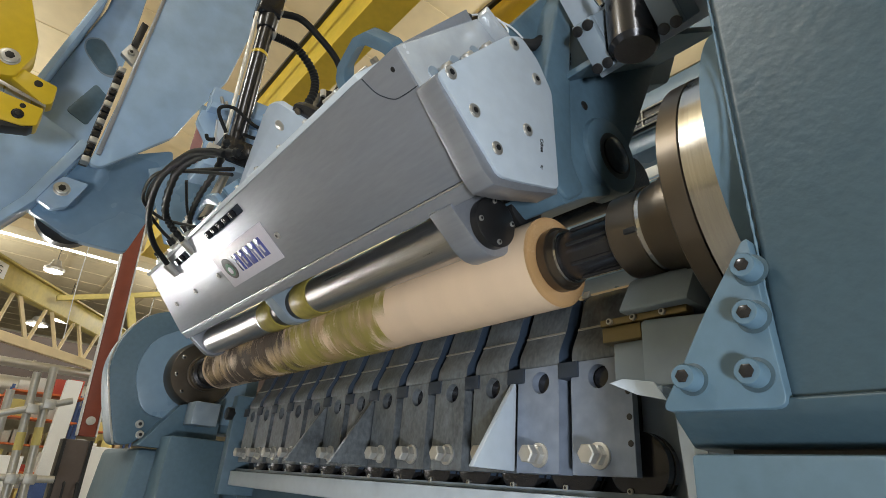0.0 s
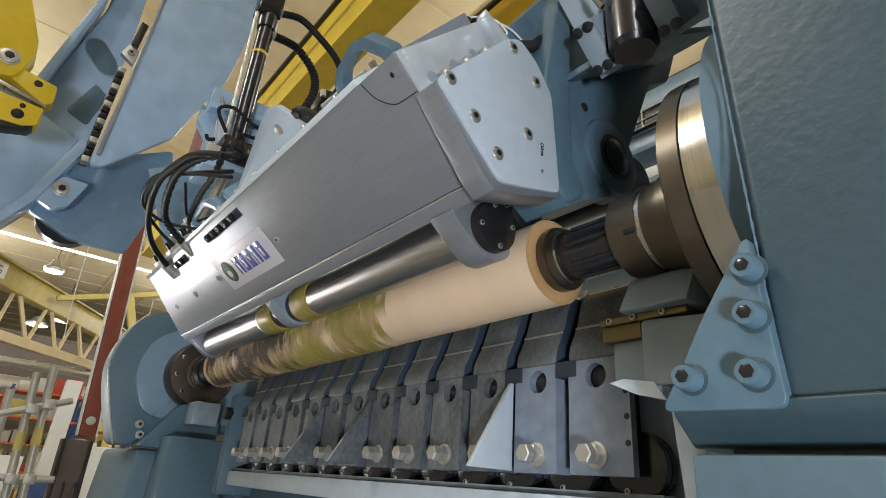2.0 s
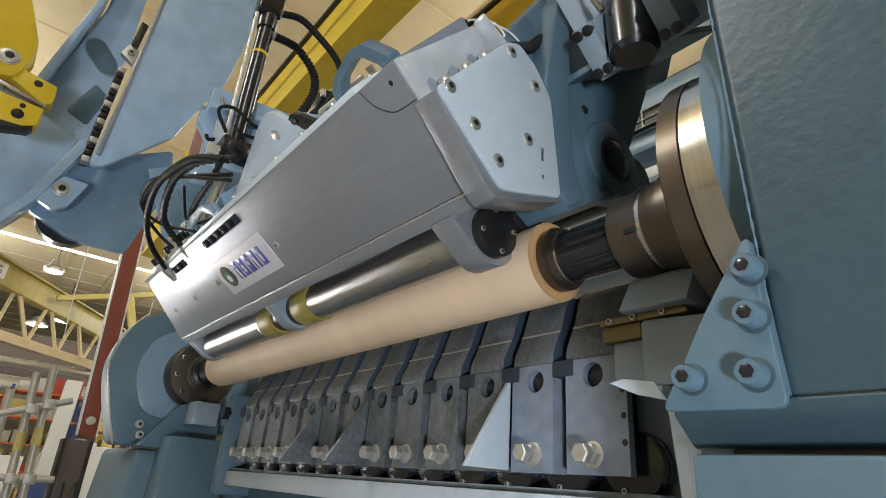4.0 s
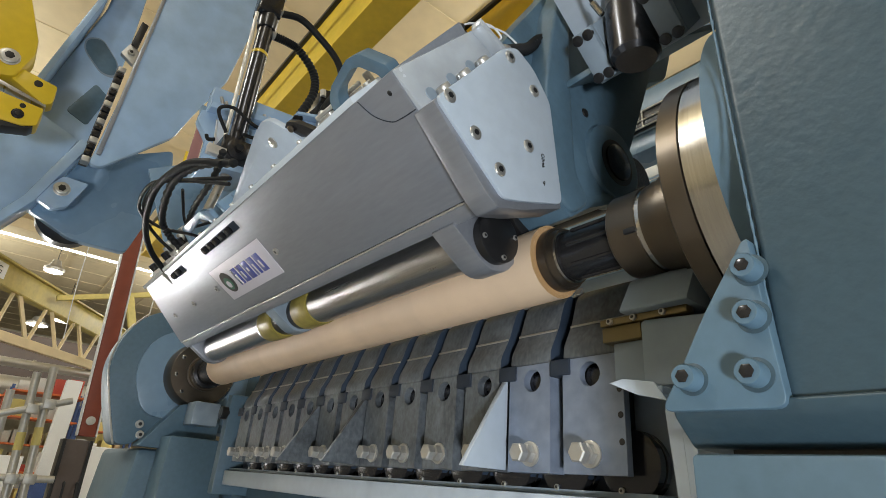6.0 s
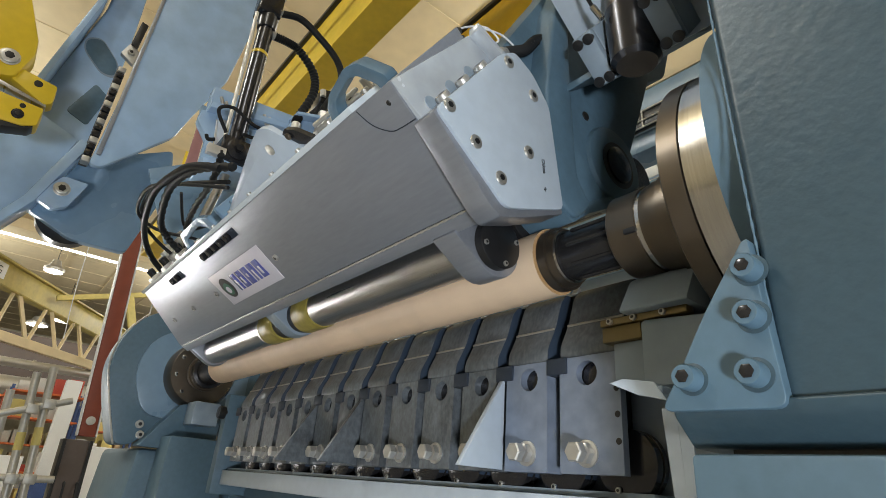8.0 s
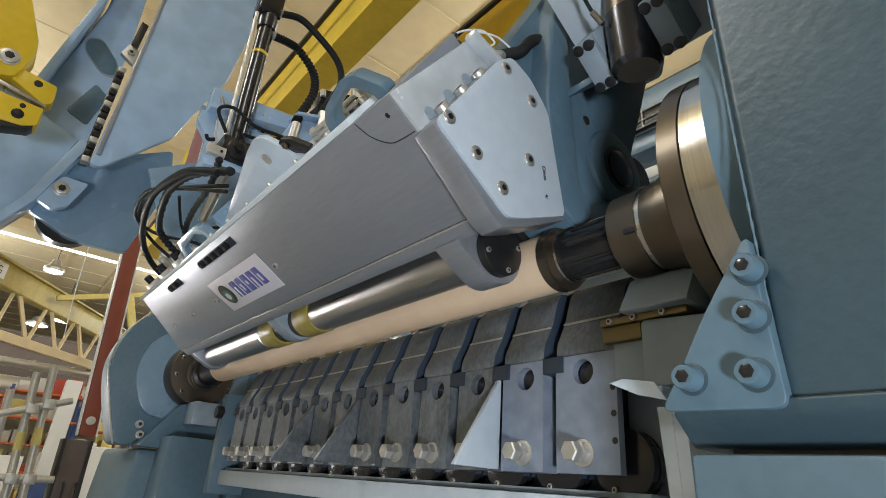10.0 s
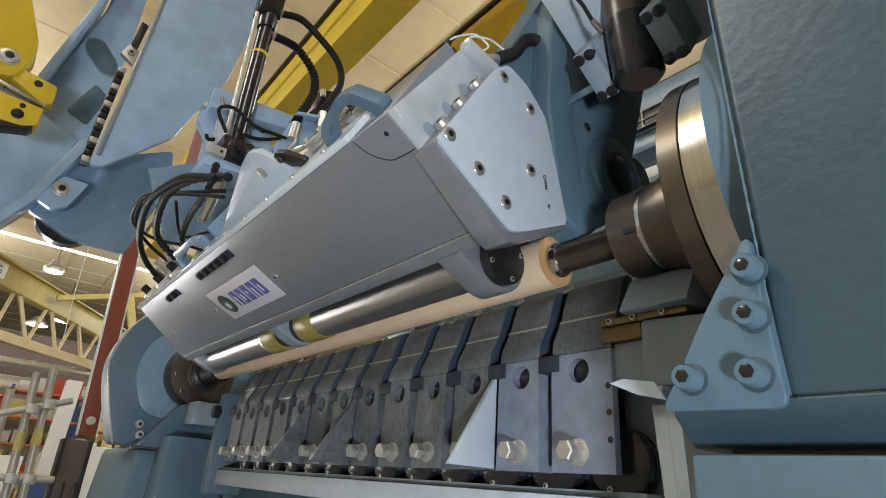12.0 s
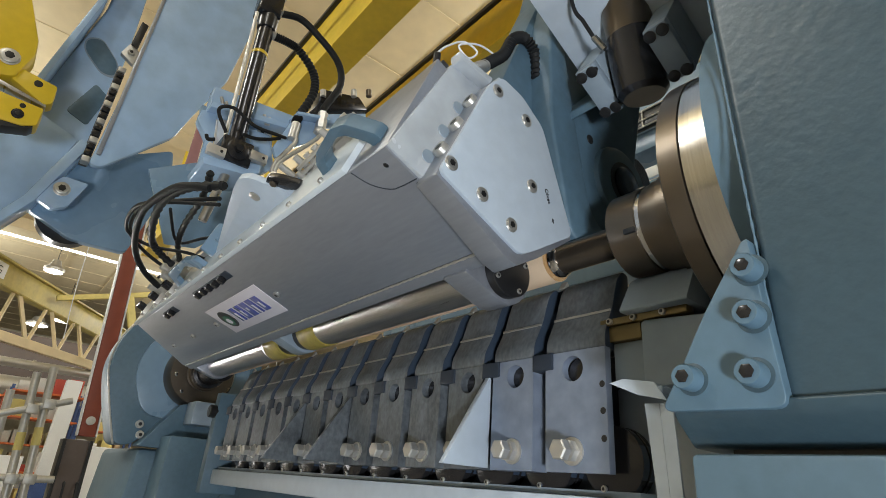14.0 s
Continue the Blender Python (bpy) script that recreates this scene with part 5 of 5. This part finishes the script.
for k in range(16):
    f = k / 15
    y, z = -0.592 - 0.004 * f, 1.0 - 0.39 * f
    part("chain_link", box(-1.585, -1.545, y - 0.018, y + 0.008, z - 0.011, z + 0.011, 0.004), STEEL_DARK if k % 3 else ZINC, loader)
part("chain_guard", prism([(-0.612, 1.02), (-0.616, 0.6), (-0.590, 0.6), (-0.584, 1.02)], "x", -1.6, -1.585, 0.002), STEEL_BROWN, loader)
part("sensor_bracket", prism(rounded([(-0.62, 1.07), (-0.57, 1.04), (-0.56, 1.10), (-0.60, 1.13)], 0.004), "x", -1.57, -1.55, 0.002), ZINC, loader)
part("sensor_body", prism(rounded([(-0.60, 1.12), (-0.575, 1.11), (-0.568, 1.23), (-0.592, 1.235)], 0.004), "x", -1.57, -1.54, 0.002), BLACK, loader)
socket_screw((-1.55, -0.59, 1.085), (1, 0, 0), 0.012, loader, ZINC, washer=False)
part("hanger_beam", box(-1.9, -1.45, -1.1, -0.05, 1.88, 2.1, 0.01), LOADER_BLUE, loader)
part("hanger_post", box(-1.8, -1.6, -0.7, -0.5, 2.1, 8.0, 0.01), LOADER_BLUE, loader)

grip = thing("yellow_gripper", (-1.2, -0.8, 0.5), "yellow painted steel gripper arm with socket screws", "gripper")
part("upper_arm", prism(rounded([(-1.1, 0.86), (-0.88, 0.90), (-0.807, 0.735), (-0.80, 0.688), (-0.822, 0.60), (-0.85, 0.59), (-1.1, 0.59)], 0.01), "x", -1.26, -1.18, 0.006), YELLOW, grip)
part("clamp_jaw", prism(rounded([(-0.815, 0.64), (-0.727, 0.627), (-0.723, 0.57), (-0.74, 0.557), (-0.83, 0.60)], 0.006), "x", -1.24, -1.19, 0.004), YELLOW, grip)
part("lower_jaw", prism(rounded([(-1.1, 0.54), (-0.84, 0.55), (-0.735, 0.545), (-0.735, 0.49), (-0.765, 0.475), (-1.1, 0.45)], 0.006), "x", -1.25, -1.19, 0.004), YELLOW, grip)
part("steel_key", prism([(-0.87, 0.575), (-0.735, 0.552), (-0.735, 0.56), (-0.87, 0.588)], "x", -1.23, -1.192, 0.001), STEEL, grip)
part("black_pad", prism(rounded([(-0.84, 0.445), (-0.75, 0.475), (-0.74, 0.49), (-0.84, 0.47)], 0.004), "x", -1.245, -1.195, 0.002), BLACK, grip)
socket_screw((-1.18, -0.849, 0.652), (1, 0, 0), 0.021, grip, ZINC, height=0.01)
socket_screw((-1.19, -0.783, 0.503), (1, 0, 0), 0.012, grip, STEEL_DARK, height=0.004)
part("dark_hole", rod((-1.19, -0.769, 0.612), (-1.188, -0.769, 0.612), 0.0105, 20), BLACK, grip)
part("dark_hole", rod((-1.19, -0.78, 0.531), (-1.188, -0.78, 0.531), 0.007, 20), BLACK, grip)
part("support_bar", box(-1.66, -1.24, -1.06, -0.98, 0.5, 0.84, 0.01), YELLOW, grip)


# ---- movement ----
def motions():
    # the log turns ever faster while its skin is peeled away
    turns, rows = 0.0, []
    for f in range(int(14 * FPS) + 1):
        t = f / FPS
        rows.append((t, pose(0, 0, 0, -360.0 * turns, 0, 0)))
        speed = 2.5 if t < 3.3 else 1.15 / log_radius(t) / 6.2832
        turns += speed / FPS
    walk(log, rows)
    for k, s in enumerate(staves):
        a = 2 * math.pi * k / STAVES
        rows = []
        for i in range(29):
            d = log_radius(i / 2) - R_START
            rows.append((i / 2, pose(0, d * math.cos(a), d * math.sin(a), math.degrees(a), 0, 0)))
        walk(s, rows)
    # bark is cut away flake by flake: each sinks below the knife's depth
    for ob, deg, gone in barks:
        a, rows = radians(deg), []
        for t, sink in ((0.0, 0.0), (gone * 0.5, 0.0006), (gone, 0.0045), (gone + 0.4, 0.02), (gone + 0.8, 0.06), (14.0, 0.06)):
            d = max(log_radius(t) - R_START - sink, -0.057)
            rows.append((t, pose(0, d * math.cos(a), d * math.sin(a), deg, 0, 0)))
        walk(ob, rows)
    rows = [(0, 0), (1, 0.05), (3, 0.168), (6.5, 0.37), (8, 0.462), (11, 0.687), (12, 0.775), (13, 0.88), (14, 1.0)]
    walk(carriage, [(t, pose(0, KNIFE_TRAVEL * (1 - q), -0.34)) for t, q in rows])
    # the carriage's swing about its pin, fitted to the camera's view: time, tilt, shift in y and z in millimetres
    rows = [(0, 1.82, 0.4, 10.6), (1, 2.22, 0.5, 9.3), (2, 2.6, 0.8, 7.9), (3, 3.14, 0.8, 6.8), (5.5, 5.36, 0.9, 4.0), (6.5, 6.05, 1.0, 2.7), (7.5, 6.9, 1.0, 1.7), (8, 7.33, 1.0, 1.2),
            (10.5, 10.3, 0.3, 0.0), (11, 11.12, 0.0, 0.0), (11.5, 11.95, -0.4, 0.0), (12, 12.93, -0.8, 0.3), (12.5, 14.08, -1.3, 0.9), (13, 15.34, -2.3, 1.5), (13.5, 16.97, -3.7, 2.6), (14, 18.92, -5.1, 3.7)]
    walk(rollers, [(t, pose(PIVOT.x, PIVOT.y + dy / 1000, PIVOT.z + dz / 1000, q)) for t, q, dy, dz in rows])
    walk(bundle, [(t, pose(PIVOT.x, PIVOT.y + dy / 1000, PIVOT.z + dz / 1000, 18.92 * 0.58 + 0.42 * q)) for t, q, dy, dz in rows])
    walk(arm, [(t, pose(*HINGE, (q - 1.82) * 12.21 / 17.1)) for t, q, dy, dz in rows])
    walk(outer, [(0, pose(0, 0, 0)), (10.95, pose(0, 0, 0)), (11.2, pose(0.13, 0, 0)), (14, pose(0.13, 0, 0))])


motions()
